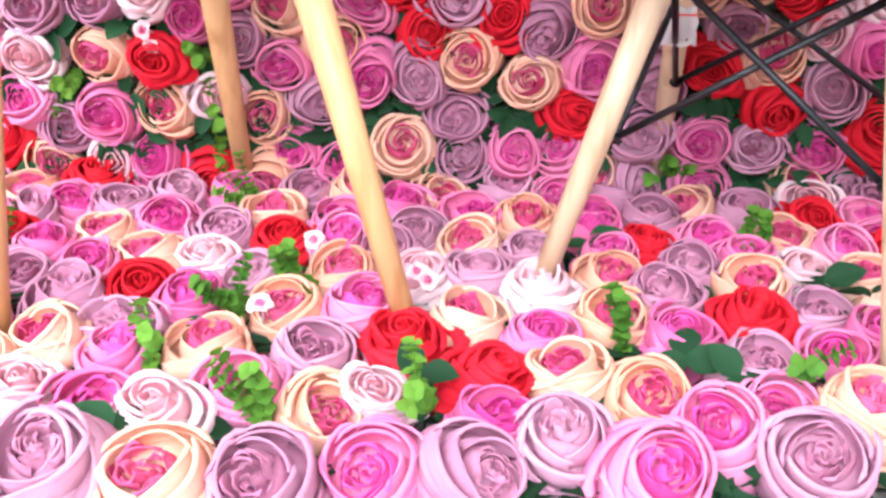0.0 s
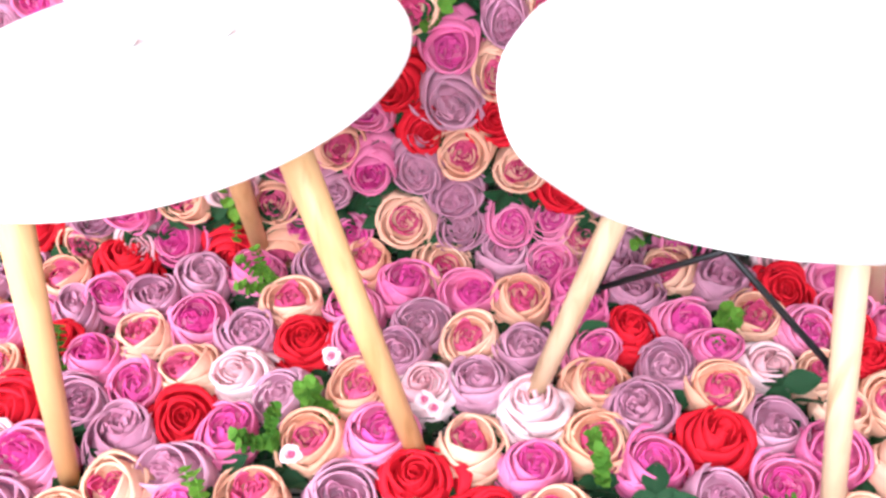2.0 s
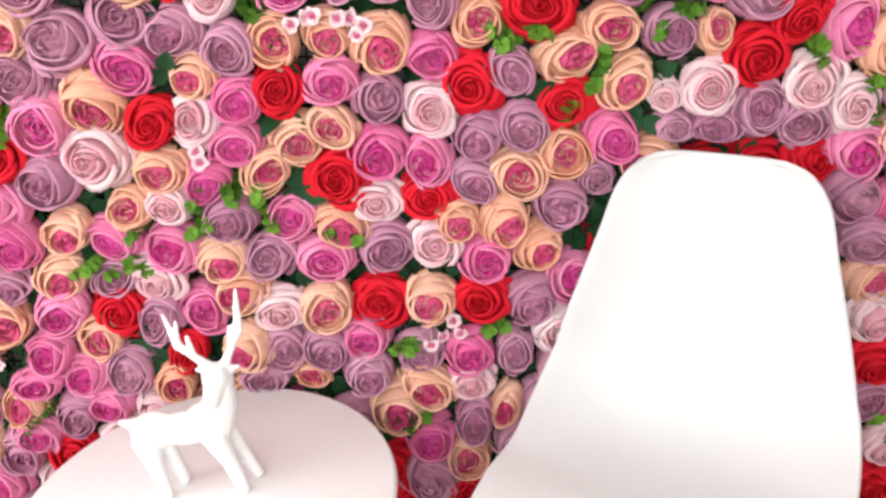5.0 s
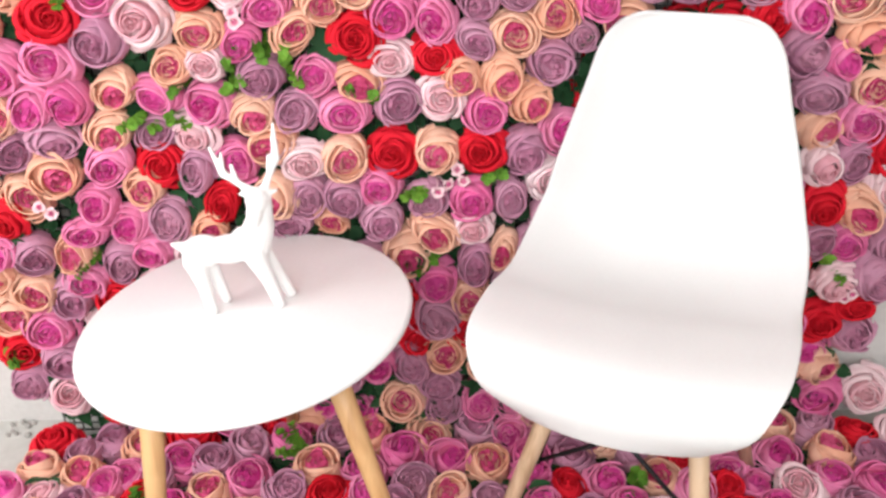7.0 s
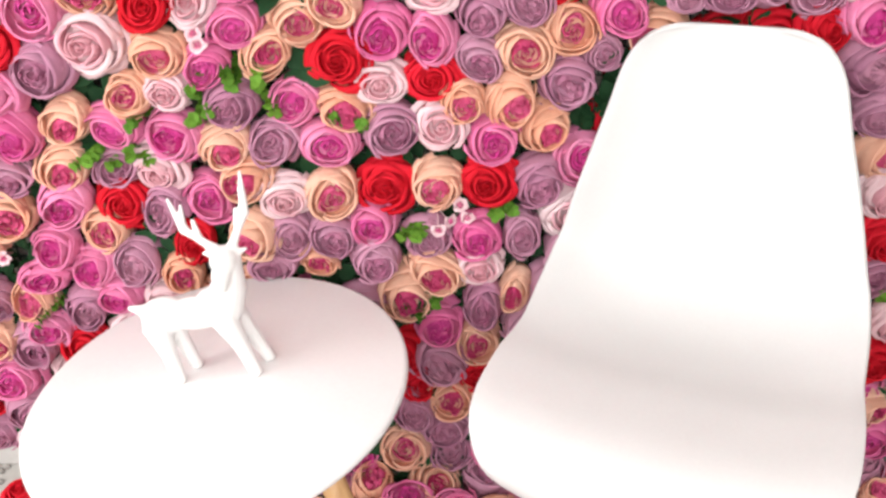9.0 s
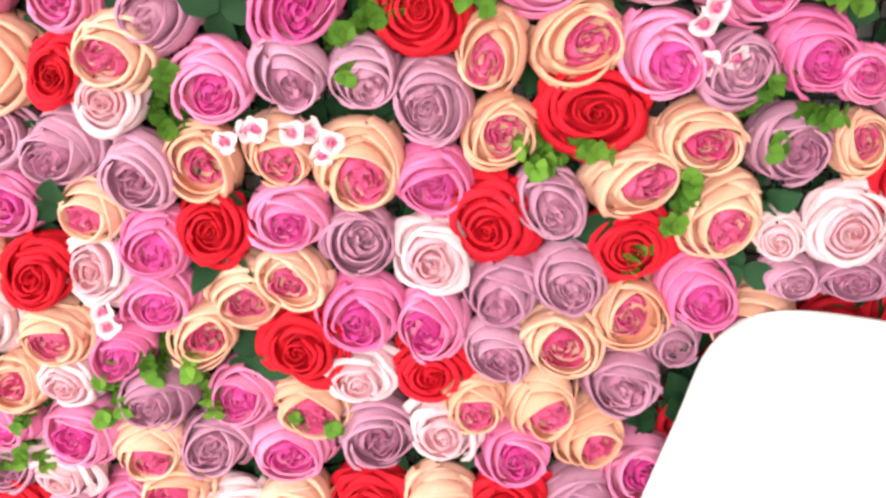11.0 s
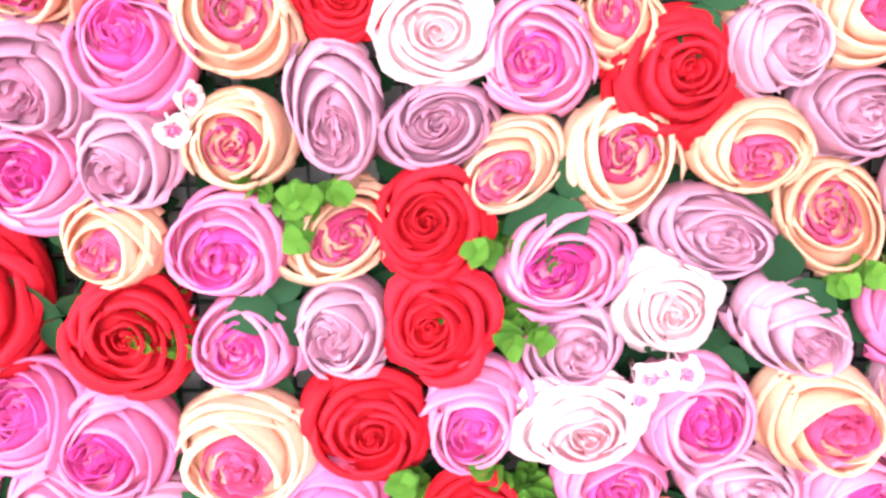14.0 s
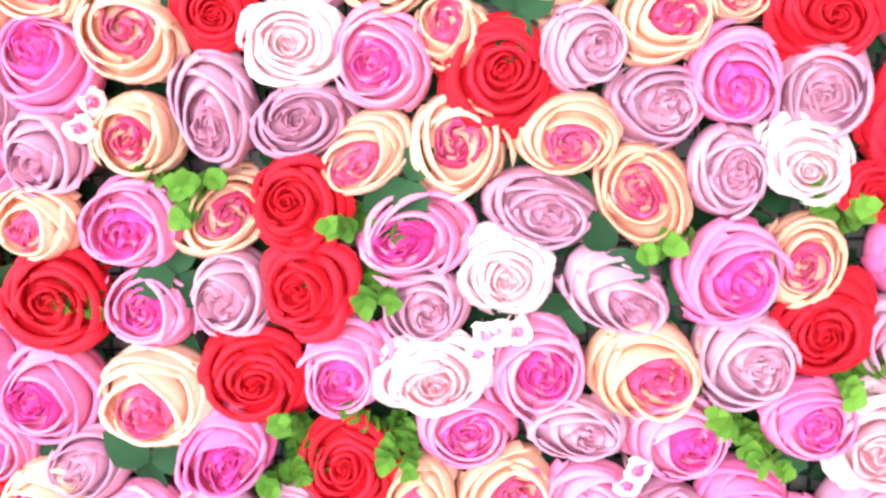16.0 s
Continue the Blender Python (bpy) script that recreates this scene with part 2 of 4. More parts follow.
# ---- artificial roses ----
def add_petal(bm, rng, theta, r0, r_max, rim_r, z0, rim_z, width, curl, twist, wob, nu=8, nv=7):
    """One cupped petal: swells from the base, closes towards the rim, and its lip rolls over."""
    ph = [rng.uniform(0, 6.28) for _ in range(4)]
    g = []
    for i in range(nv + 1):
        v = 1 - (1 - i / nv) ** 1.5
        row = []
        for j in range(nu + 1):
            u = 2 * j / nu - 1
            cut = v * (1 - 0.08 * abs(u) ** 2.2 - 0.03 * math.sin(2 * u + ph[0]))
            if cut < 0.62:
                r = r0 + (r_max - r0) * math.sin(math.pi / 2 * cut / 0.62)
            else:
                r = r_max + (rim_r - r_max) * ((cut - 0.62) / 0.38) ** 1.5
            z = z0 + (rim_z - z0) * cut
            c = max(0.0, (v - 0.62) / 0.38)
            roll = curl * (1 + 0.6 * math.sin(2.6 * u + ph[0])) * c * c
            r += roll
            z -= 0.9 * roll * c
            r *= 1 + twist * u
            w = wob * v
            r += w * math.sin(2.3 * u + ph[1])
            z += w * math.sin(3.1 * u + ph[2]) * 0.8 + 0.35 * w * math.sin(7 * u + ph[3])
            a = theta + u * width / 2 * (0.6 + 0.4 * v)
            row.append(bm.verts.new((r * math.cos(a), r * math.sin(a), z)))
        g.append(row)
    for i in range(nv):
        for j in range(nu):
            bm.faces.new((g[i][j], g[i][j + 1], g[i + 1][j + 1], g[i + 1][j]))


def add_sheet(bm, rng, theta, shift, R, H, deep, width, roll, flat, spiral, point, wob, nu=8):
    """One petal: a wall that swells from the base, and a lip that rolls over outwards in a soft round edge."""
    ph = [rng.uniform(0, 6.28) for _ in range(4)]
    rim, slant = 0.845 * R, rng.uniform(-0.09, 0.09)
    line = [(0.62 * R, -deep, 0), (0.96 * R, -0.62 * deep, 0), (1.01 * R, -0.42 * deep, 0), (0.975 * R, -0.23 * deep, 0), (0.91 * R, -0.08 * deep, 0), (rim, 0, 0),
            (rim, 0.02, 0.35), (rim, 0.02, 1.0), (rim, 0, 1.45)]
    rise = (0, 0, 0, 0, 0, 0, 0.35, 0.35, -0.05)
    g = []
    for i, (r_line, z_line, out) in enumerate(line):
        v = i / (len(line) - 1)
        lip = max(0.0, (i - 4) / 4)
        row = []
        for j in range(nu + 1):
            u = 2 * j / nu - 1
            a = u * width / 2 * (0.72 + 0.28 * v)
            thin = roll * (1 - 0.85 * u ** 4)  # the lip runs out towards the petal's sides
            r = (r_line + out * thin) * (1 + v * flat * (0.30 * min(abs(a), 1.2) ** 2 - 0.13)) * (1 + spiral * u) * (1 - 0.05 * v * u ** 4)
            tip = max(0.0, 1 - abs(u) / 0.8) ** 1.6
            r += point * tip * lip + wob * v * math.sin(2.3 * u + ph[1]) + 0.5 * wob * lip * math.sin(5.5 * u + ph[3])
            z = H + z_line + rise[i] * thin - 0.26 * deep * abs(u) ** 2.4 * v + slant * u * v + wob * v * math.sin(2.9 * u + ph[2]) - 0.5 * point * tip * lip
            settle = 0.30 + 0.70 * min(1.0, v / 0.62)  # the foot of the petal stays nearer to the flower's axis
            row.append(bm.verts.new((shift[0] * settle + r * math.cos(theta + a), shift[1] + r * math.sin(theta + a), z)))
        g.append(row)
    for a, b in zip(g, g[1:]):
        for j in range(nu):
            bm.faces.new((a[j], a[j + 1], b[j + 1], b[j]))


def rose_meshes(name, rings, hearts, cloth, heart_cloth, lean, seed):
    """Outer petals and heart of one rose of radius 1, facing +z, its heart off the middle by lean along +x."""
    rng = random.Random(seed)
    spin = rng.choice((-1, 1))
    out = []
    for label, table, nu, mat in ((name, rings, 9, cloth), ("heart", hearts, 6, heart_cloth)):
        bm = bmesh.new()
        for count, R, H, deep, width, roll, flat, point, wob in table:
            start = rng.uniform(0, 6.28)
            off = lean / 0.50 * (1 - R) if label != "heart" else lean * (1.0 - 0.15 * R)
            for k in range(count):
                f = rng.uniform(0.93, 1.06)
                shift = (off + rng.gauss(0, 0.018), rng.gauss(0, 0.024))
                add_sheet(bm, rng, start + 6.283 * k / count + rng.uniform(-0.22, 0.22), shift, R * f, H + rng.uniform(-0.08, 0.08), deep, width * rng.uniform(0.88, 1.12),
                          roll * rng.uniform(0.6, 1.35), flat * rng.uniform(0.4, 1.8), spin * rng.uniform(0.04, 0.13), point * rng.uniform(0.3, 1.4), wob * rng.uniform(0.5, 1.5), nu)
        if label != "heart":  # short inner petals close the flower's floor
            tiers = [[bm.verts.new((lean * c + r * math.cos(t), r * math.sin(t), z + 0.03 * math.sin(5 * t + seed))) for t in (6.2832 * k / 18 for k in range(18))]
                     for r, z, c in ((0.92, -0.34, 0.1), (0.72, -0.06, 0.4), (0.50, 0.08, 0.8), (0.28, 0.10, 1.0))]
            for a, b in zip(tiers, tiers[1:]):
                for k in range(18):
                    bm.faces.new((a[k], a[(k + 1) % 18], b[(k + 1) % 18], b[k]))
            bm.faces.new(tiers[-1])
        me = bpy.data.meshes.new(label)
        bm.to_mesh(me)
        bm.free()
        me.materials.append(mat)
        for p in me.polygons:
            p.use_smooth = True
        out.append(me)
    return lean, out[0], out[1]


# petals in a ring, rim radius, rim height, depth, angle, roll of the lip, flatness of the arc, point of the lip, waviness
CABBAGE = [(4, 1.00, -0.20, 0.75, 2.1, 0.075, 0.30, 0.05, 0.035), (3, 0.96, 0.10, 0.85, 2.6, 0.070, 0.50, 0.06, 0.032), (3, 0.83, 0.30, 0.80, 2.6, 0.065, 0.65, 0.05, 0.030),
           (3, 0.66, 0.40, 0.75, 2.5, 0.055, 0.72, 0.03, 0.026)]
CABBAGE_HEART = [(4, 0.50, 0.31, 0.50, 1.9, 0.030, 0.3, 0.0, 0.055), (4, 0.39, 0.31, 0.45, 1.8, 0.03, 0.4, 0.0, 0.070), (4, 0.27, 0.30, 0.40, 1.8, 0.03, 0.5, 0.0, 0.070), (3, 0.16, 0.29, 0.3, 2.2, 0.02, 0.4, 0.0, 0.055), (2, 0.07, 0.27, 0.2, 3.4, 0.02, 0.2, 0.0, 0.03)]
OPEN = [(5, 1.00, -0.20, 0.65, 1.9, 0.11, 0.15, 0.20, 0.060), (4, 0.93, 0.08, 0.75, 2.1, 0.11, 0.30, 0.18, 0.055), (3, 0.79, 0.27, 0.75, 2.4, 0.10, 0.50, 0.13, 0.045)]
OPEN_HEART = [(3, 0.62, 0.39, 0.65, 2.5, 0.075, 0.60, 0.08, 0.036), (3, 0.44, 0.44, 0.60, 2.4, 0.055, 0.50, 0.04, 0.030), (3, 0.29, 0.46, 0.50, 2.4, 0.035, 0.3, 0.0, 0.024), (2, 0.15, 0.45, 0.4, 3.4, 0.02, 0.1, 0.0, 0.02), (2, 0.06, 0.44, 0.2, 3.4, 0.02, 0.1, 0.0, 0.01)]
KINDS = {"pink": ("pink_rose", CABBAGE, CABBAGE_HEART, PINK, PINK_HEART), "lilac": ("lilac_rose", CABBAGE, CABBAGE_HEART, LILAC, LILAC_HEART),
         "peach": ("peach_rose", CABBAGE, CABBAGE_HEART, PEACH, PEACH_HEART), "red": ("red_rose", OPEN, OPEN_HEART, RED, RED),
         "blush": ("blush_rose", OPEN, OPEN_HEART, BLUSH, BLUSH_HEART)}
ROSES = {k: [rose_meshes(*v, lean, 100 * i + 17 * int(10 * lean) + len(k)) for i in range(4) for lean in (0.04, 0.2, 0.36)] for k, v in KINDS.items()}
RNG = random.Random(7)


def turned(panel, place, facing, jitter):
    m = Matrix.Translation(Vector(place) - panel.location) @ Vector(facing).to_track_quat("Z", "Y").to_matrix().to_4x4()
    return m @ pose(0, 0, 0, RNG.gauss(0, jitter), RNG.gauss(0, jitter), RNG.uniform(0, 360))


def plant_rose(panel, kind, place, facing, half_a, half_b, angle, way=None, lean=None, jitter=8):
    """A rose head of the panel, at place, with its face turned to facing, squeezed into an oval by its neighbours, its heart off the middle towards way."""
    way = RNG.uniform(0, 360) if way is None else way
    lean = RNG.choice((0.04, 0.2, 0.36)) if lean is None else lean
    _, outer, heart = min(ROSES[kind], key=lambda r: abs(r[0] - lean) + RNG.uniform(0, 0.05))
    m = Matrix.Translation(Vector(place) - panel.location) @ Vector(facing).to_track_quat("Z", "Y").to_matrix().to_4x4()
    m = m @ pose(0, 0, 0, RNG.gauss(0, jitter), RNG.gauss(0, jitter), angle) @ Matrix.Diagonal((half_a, half_b, (half_a + half_b) * 0.56, 1)) @ pose(0, 0, 0, 0, 0, way)
    ob = shared(outer.name.split(".")[0], outer, panel, m)
    shared("heart", heart, ob, Matrix.Identity(4))


def cell(i, P, share):
    """The room that the neighbours leave round point i: the shift to its middle, the half axes and the turn of its oval."""
    d = np.delete(P, i, 0) - P[i]
    n = np.linalg.norm(d, axis=1)
    near = np.argsort(n)[:11]
    d, n, part_of = d[near], n[near], np.delete(share, i)[near]
    t = np.linspace(0, 2 * np.pi, 36, endpoint=False)
    ray = np.stack([np.cos(t), np.sin(t)], 1)
    c = ray @ (d / n[:, None]).T
    ext = np.where(c > 0.05, n * part_of / np.maximum(c, 0.05), 9).min(1).clip(0.018, 0.047)
    w = ext ** 2
    mid = (ray * (ext * 2 / 3 * w)[:, None]).sum(0) / w.sum()
    q = ray * ext[:, None]
    cov = (q[:, :, None] * q[:, None, :] * w[:, None, None]).sum(0) / w.sum() / 2 - np.outer(mid, mid)
    val, vec = np.linalg.eigh(cov)
    a, b = 2 * np.sqrt(np.maximum(val, 1e-5))
    return mid, float(a), float(b), math.degrees(math.atan2(vec[1, 0], vec[0, 0]))


def add_leaf(bm, m, length, width, fold=0.25, bend=0.2, nu=6, tooth=0.06):
    """A leaf along +x, folded along its midrib, with a finely toothed edge."""
    rows = []
    for i in range(nu + 1):
        t = i / nu
        w = width * math.sin(math.pi * t ** 0.85) ** 0.85 * (1 + tooth * (i % 2)) + 0.0003
        x, z = length * t, -bend * length * t * t
        rows.append([bm.verts.new(m @ Vector(c)) for c in ((x, -w, z + fold * w), (x, -w * 0.5, z + fold * w * 0.35), (x, 0, z), (x, w * 0.5, z + fold * w * 0.35), (x, w, z + fold * w))])
    for a, b in zip(rows, rows[1:]):
        for k in range(4):
            bm.faces.new((a[k], a[k + 1], b[k + 1], b[k]))


def green_mesh(name, material, build):
    bm = bmesh.new()
    build(bm)
    me = bpy.data.meshes.new(name)
    bm.to_mesh(me)
    bm.free()
    me.materials.append(material)
    for p in me.polygons:
        p.use_smooth = True
    return me


def rose_leaves(seed):
    rng = random.Random(seed)

    def build(bm):
        for k in range(3):
            m = pose(0, 0, 0.002 * k, rng.uniform(-20, 20), rng.uniform(-30, 5), 120 * k + rng.uniform(-40, 40))
            add_leaf(bm, m, rng.uniform(0.032, 0.042), rng.uniform(0.011, 0.015))
        add_tube(bm, [(0, 0, 0.002), (0, 0, -0.05)], [0.0012, 0.0012], 5)
    return green_mesh("leaf_spray", LEAF_DARK, build)


def box_sprig(seed):
    rng = random.Random(seed)

    def build(bm):
        for s in range(3):
            p, d = Vector((0, 0, -0.03)), Vector((rng.uniform(-0.4, 0.4), rng.uniform(-0.4, 0.4), 1)).normalized()
            pts = [p.copy()]
            for k in range(8):
                d = (d + Vector((rng.uniform(-0.25, 0.25), rng.uniform(-0.25, 0.25), 0))).normalized()
                p = p + d * 0.0075
                pts.append(p.copy())
                for q in range(3):
                    m = Matrix.Translation(p) @ d.to_track_quat("Z", "Y").to_matrix().to_4x4() @ pose(0, 0, 0, 0, rng.uniform(-55, -10), 120 * q + 60 * (k % 2) + rng.uniform(-20, 20))
                    add_leaf(bm, m, rng.uniform(0.007, 0.011), rng.uniform(0.0046, 0.0062), 0.12, 0.3, 8, 0)
            add_tube(bm, pts, [0.0009] * len(pts), 5)
    return green_mesh("box_sprig", LEAF_LIGHT, build)


def bud_cluster(seed):
    """Two tiny blossoms on thin stems: the pale cups and their pink throats."""
    rng = random.Random(seed)
    cups, throats = bmesh.new(), bmesh.new()
    for k in range(2):
        at = pose(rng.uniform(-0.012, 0.012), rng.uniform(-0.012, 0.012), rng.uniform(0.006, 0.014), rng.uniform(-30, 30), rng.uniform(-30, 30), 0)
        for bm, rings in ((cups, ((5, 0.1, 0.8, 1.0, -0.6, 0.35, 1.5, 0.35),)), (throats, ((3, 0.05, 0.5, 0.42, -0.5, 0.25, 2.3, 0.05), (2, 0.03, 0.25, 0.15, -0.4, 0.3, 3, 0)))):
            for count, *s in rings:
                n0 = len(bm.verts)
                for q in range(count):
                    add_petal(bm, rng, 6.283 * q / count + rng.uniform(-0.2, 0.2), *s, 0.05, 0.06, 4, 4)
                bm.verts.ensure_lookup_table()
                for v in bm.verts[n0:]:
                    v.co = at @ (v.co * 0.0086)
        add_tube(cups, [at.translation, at.translation.lerp(Vector((0, 0, -0.03)), 0.6), (0, 0, -0.04)], [0.001] * 3, 5)
    out = []
    for label, bm, mat in (("bud_spray", cups, BLUSH), ("throat", throats, PINK)):
        me = bpy.data.meshes.new(label)
        bm.to_mesh(me)
        bm.free()
        me.materials.append(mat)
        for p in me.polygons:
            p.use_smooth = True
        out.append(me)
    return out


LEAVES = [rose_leaves(s) for s in range(5)]
SPRIGS = [box_sprig(s) for s in range(5)]
BUDS = [bud_cluster(s) for s in range(3)]

lower_panel = empty("flower_wall_panel", (0, 1.2, 0), "wall panel packed with pink, lilac, peach and red cloth roses", "flower wall", "flower wall panels")
upper_panel = empty("flower_wall_panel", (0, 1.2, 0.78), "upper wall panel packed with pink, lilac, peach and red cloth roses", "flower wall", "flower wall panels")
floor_mat = empty("flower_mat", (0, 0.8, 0), "floor mat packed with pink, lilac, peach and red cloth roses", "flower mat")
HEADS = []
GREENS = []
CHOSEN = []


def wall_y(x, z):
    """Depth of the faces of the wall's roses: the panel stands a little back at its foot and where the chair leans on it."""
    press = 0.075 * math.exp(-((x - 0.40) / 0.17) ** 4 - ((z - 0.69) / 0.18) ** 4)
    return 1.12 + 0.03 * min(1.0, max(0.0, (0.4 - z) / 0.35)) + press


def plant_green(panel, kind, place, facing):
    GREENS.append((panel, place))
    if kind == "buds":
        cups, throats = RNG.choice(BUDS)
        ob = shared("bud_spray", cups, panel, turned(panel, place, facing, 12))
        shared("throat", throats, ob, Matrix.Identity(4))
    else:
        me = RNG.choice(LEAVES if kind == "leaf" else SPRIGS)
        shared(me.name.split(".")[0], me, panel, turned(panel, place, facing, 18) @ Matrix.Scale(1.15, 4))


def on_wall(panel, kind, places):
    for x, z in places:
        y = wall_y(x, z)
        if kind in KINDS:
            HEADS.append((panel, kind, (x, y, z), (0, -1, 0.25 if z < 0.16 else 0.0)))
        else:
            plant_green(panel, kind, (x, y - (-0.018 if kind == "sprig" else -0.004 if kind == "buds" else -0.018), z), (0, -1, 0))


def chosen(panel, kind, rows):
    """Heads whose oval is known: place, half axes, turn, and which way and how far the heart sits off the middle."""
    for x, z, a, b, angle, way, lean in rows:
        CHOSEN.append((x, z))
        y = wall_y(x, z) + 0.15 * (a + b) + RNG.uniform(-0.008, 0.008)
        plant_rose(panel, kind, (x, y, z), (0, -1, 0), 1.03 * a, 1.03 * b, angle, way, lean, 4)


def on_floor(panel, kind, places):
    for x, y in places:
        facing = (0, -0.6, 1) if y < 0.57 else (0, -0.25, 1)
        if kind in KINDS:
            HEADS.append((panel, kind, (x, y, 0.068 if y < 0.57 else 0.060), facing))
        else:
            plant_green(panel, kind, (x, y, 0.066 if kind != "leaf" else 0.052), facing)


on_wall(lower_panel, "pink", [(0.345, 0.064), (-0.400, 0.079), (-0.162, 0.085), (-0.216, 0.096), (0.501, 0.104), (0.093, 0.107), (0.143, 0.108), (0.762, 0.108), (0.345, 0.120), (-0.464, 0.136), (-0.581, 0.158), (-0.111, 0.210), (-0.223, 0.219), (0.188, 0.228), (0.716, 0.233), (0.533, 0.251), (-0.340, 0.286), (-0.118, 0.294), (-0.717, 0.298), (0.726, 0.465), (-0.757, 0.475), (0.218, 0.668), (0.701, 0.689), (-0.648, 0.731), (-0.597, 0.737)])
on_wall(lower_panel, "lilac", [(0.554, 0.068), (0.266, 0.070), (0.012, 0.097), (0.411, 0.114), (-0.528, 0.119), (0.004, 0.151), (-0.181, 0.163), (-0.777, 0.164), (0.509, 0.197), (-0.704, 0.231), (-0.271, 0.252), (0.122, 0.271), (-0.539, 0.278), (-0.453, 0.294), (-0.658, 0.372), (-0.709, 0.457), (0.680, 0.467), (0.707, 0.618), (-0.632, 0.676), (0.633, 0.742)])
on_wall(lower_panel, "peach", [(0.489, 0.063), (-0.241, 0.067), (-0.553, 0.076), (0.191, 0.077), (-0.065, 0.109), (-0.251, 0.141), (-0.389, 0.154), (0.743, 0.182), (0.106, 0.196), (-0.456, 0.233), (0.412, 0.241), (-0.141, 0.254), (-0.225, 0.285), (0.188, 0.294), (-0.783, 0.323), (-0.722, 0.378), (0.735, 0.532), (-0.696, 0.560), (-0.644, 0.624), (0.654, 0.683), (0.716, 0.761)])
on_wall(lower_panel, "red", [(-0.339, 0.060), (0.149, 0.162), (0.432, 0.172), (0.334, 0.224), (-0.386, 0.234), (-0.772, 0.246), (0.723, 0.296), (-0.590, 0.367), (-0.740, 0.521), (0.672, 0.548)])
on_wall(lower_panel, "blush", [(-0.470, 0.082), (0.858, 0.108), (-0.715, 0.142), (-0.323, 0.175), (-0.546, 0.220), (0.483, 0.279), (0.732, 0.389), (0.662, 0.622)])
on_wall(lower_panel, "leaf", [(0.410, 0.069), (-0.168, 0.123), (0.082, 0.153), (0.342, 0.178), (-0.515, 0.250), (-0.425, 0.266), (-0.733, 0.492)])
on_wall(lower_panel, "sprig", [(0.288, 0.079), (-0.328, 0.123), (-0.509, 0.183), (-0.334, 0.213), (-0.772, 0.246), (0.710, 0.420)])
on_wall(lower_panel, "buds", [(-0.387, 0.253), (0.755, 0.356), (-0.657, 0.554)])
on_wall(upper_panel, "pink", [(0.661, 0.794), (-0.603, 0.813), (0.585, 0.884), (-0.526, 0.917), (0.547, 1.040), (-0.271, 1.421)])
on_wall(upper_panel, "lilac", [(0.590, 0.812), (-0.532, 0.841), (0.521, 0.918), (0.446, 0.942), (0.630, 0.977), (-0.542, 0.985), (-0.476, 1.030), (-0.385, 1.057), (-0.267, 1.477), (-0.012, 1.557)])
on_wall(upper_panel, "peach", [(0.689, 0.840), (0.654, 0.901), (-0.438, 0.944), (0.602, 1.017), (-0.545, 1.045), (-0.271, 1.538), (0.184, 1.546), (-0.206, 1.551), (0.053, 1.553)])
on_wall(upper_panel, "red", [(0.535, 0.866), (-0.590, 0.872), (-0.606, 0.955), (0.435, 1.008)])
on_wall(upper_panel, "blush", [(-0.449, 0.873), (0.572, 0.948), (0.515, 0.980)])
on_wall(upper_panel, "leaf", [(0.694, 0.799), (-0.100, 1.551)])
on_wall(upper_panel, "sprig", [(-0.577, 0.934), (0.596, 0.968), (0.491, 1.024)])

chosen(lower_panel, "pink", [(-0.543, 0.630, 0.045, 0.035, 40, 0, 0.00), (-0.332, 0.630, 0.043, 0.035, -82, 120, 0.18), (-0.577, 0.556, 0.042, 0.031, 51, -149, 0.12), (-0.095, 0.583, 0.038, 0.036, 46, -48, 0.04), (0.064, 0.559, 0.040, 0.037, -83, -7, 0.07), (-0.528, 0.517, 0.043, 0.034, 39, -162, 0.15), (-0.606, 0.502, 0.043, 0.027, 11, 0, 0.00), (-0.501, 0.461, 0.038, 0.033, -5, 0, 0.00), (-0.624, 0.402, 0.041, 0.033, 7, 0, 0.00), (0.001, 0.390, 0.044, 0.042, 82, -172, 0.05)])
chosen(lower_panel, "lilac", [(-0.458, 0.687, 0.041, 0.032, 26, -84, 0.06), (0.151, 0.644, 0.044, 0.039, 30, -70, 0.18), (-0.400, 0.621, 0.043, 0.029, 69, -165, 0.11), (-0.217, 0.566, 0.043, 0.034, 74, -167, 0.07), (-0.156, 0.566, 0.044, 0.035, -88, 42, 0.15), (-0.093, 0.523, 0.040, 0.037, 59, -109, 0.17), (-0.012, 0.557, 0.036, 0.036, 59, -59, 0.07), (0.131, 0.557, 0.040, 0.029, -84, 86, 0.06), (-0.456, 0.534, 0.047, 0.037, 54, -150, 0.16), (-0.251, 0.517, 0.039, 0.026, 6, 82, 0.12), (-0.554, 0.440, 0.043, 0.032, 56, -153, 0.05), (0.072, 0.431, 0.049, 0.034, -88, -1, 0.17), (0.000, 0.320, 0.053, 0.045, -72, 23, 0.14), (-0.048, 0.210, 0.053, 0.036, 87, -154, 0.13)])
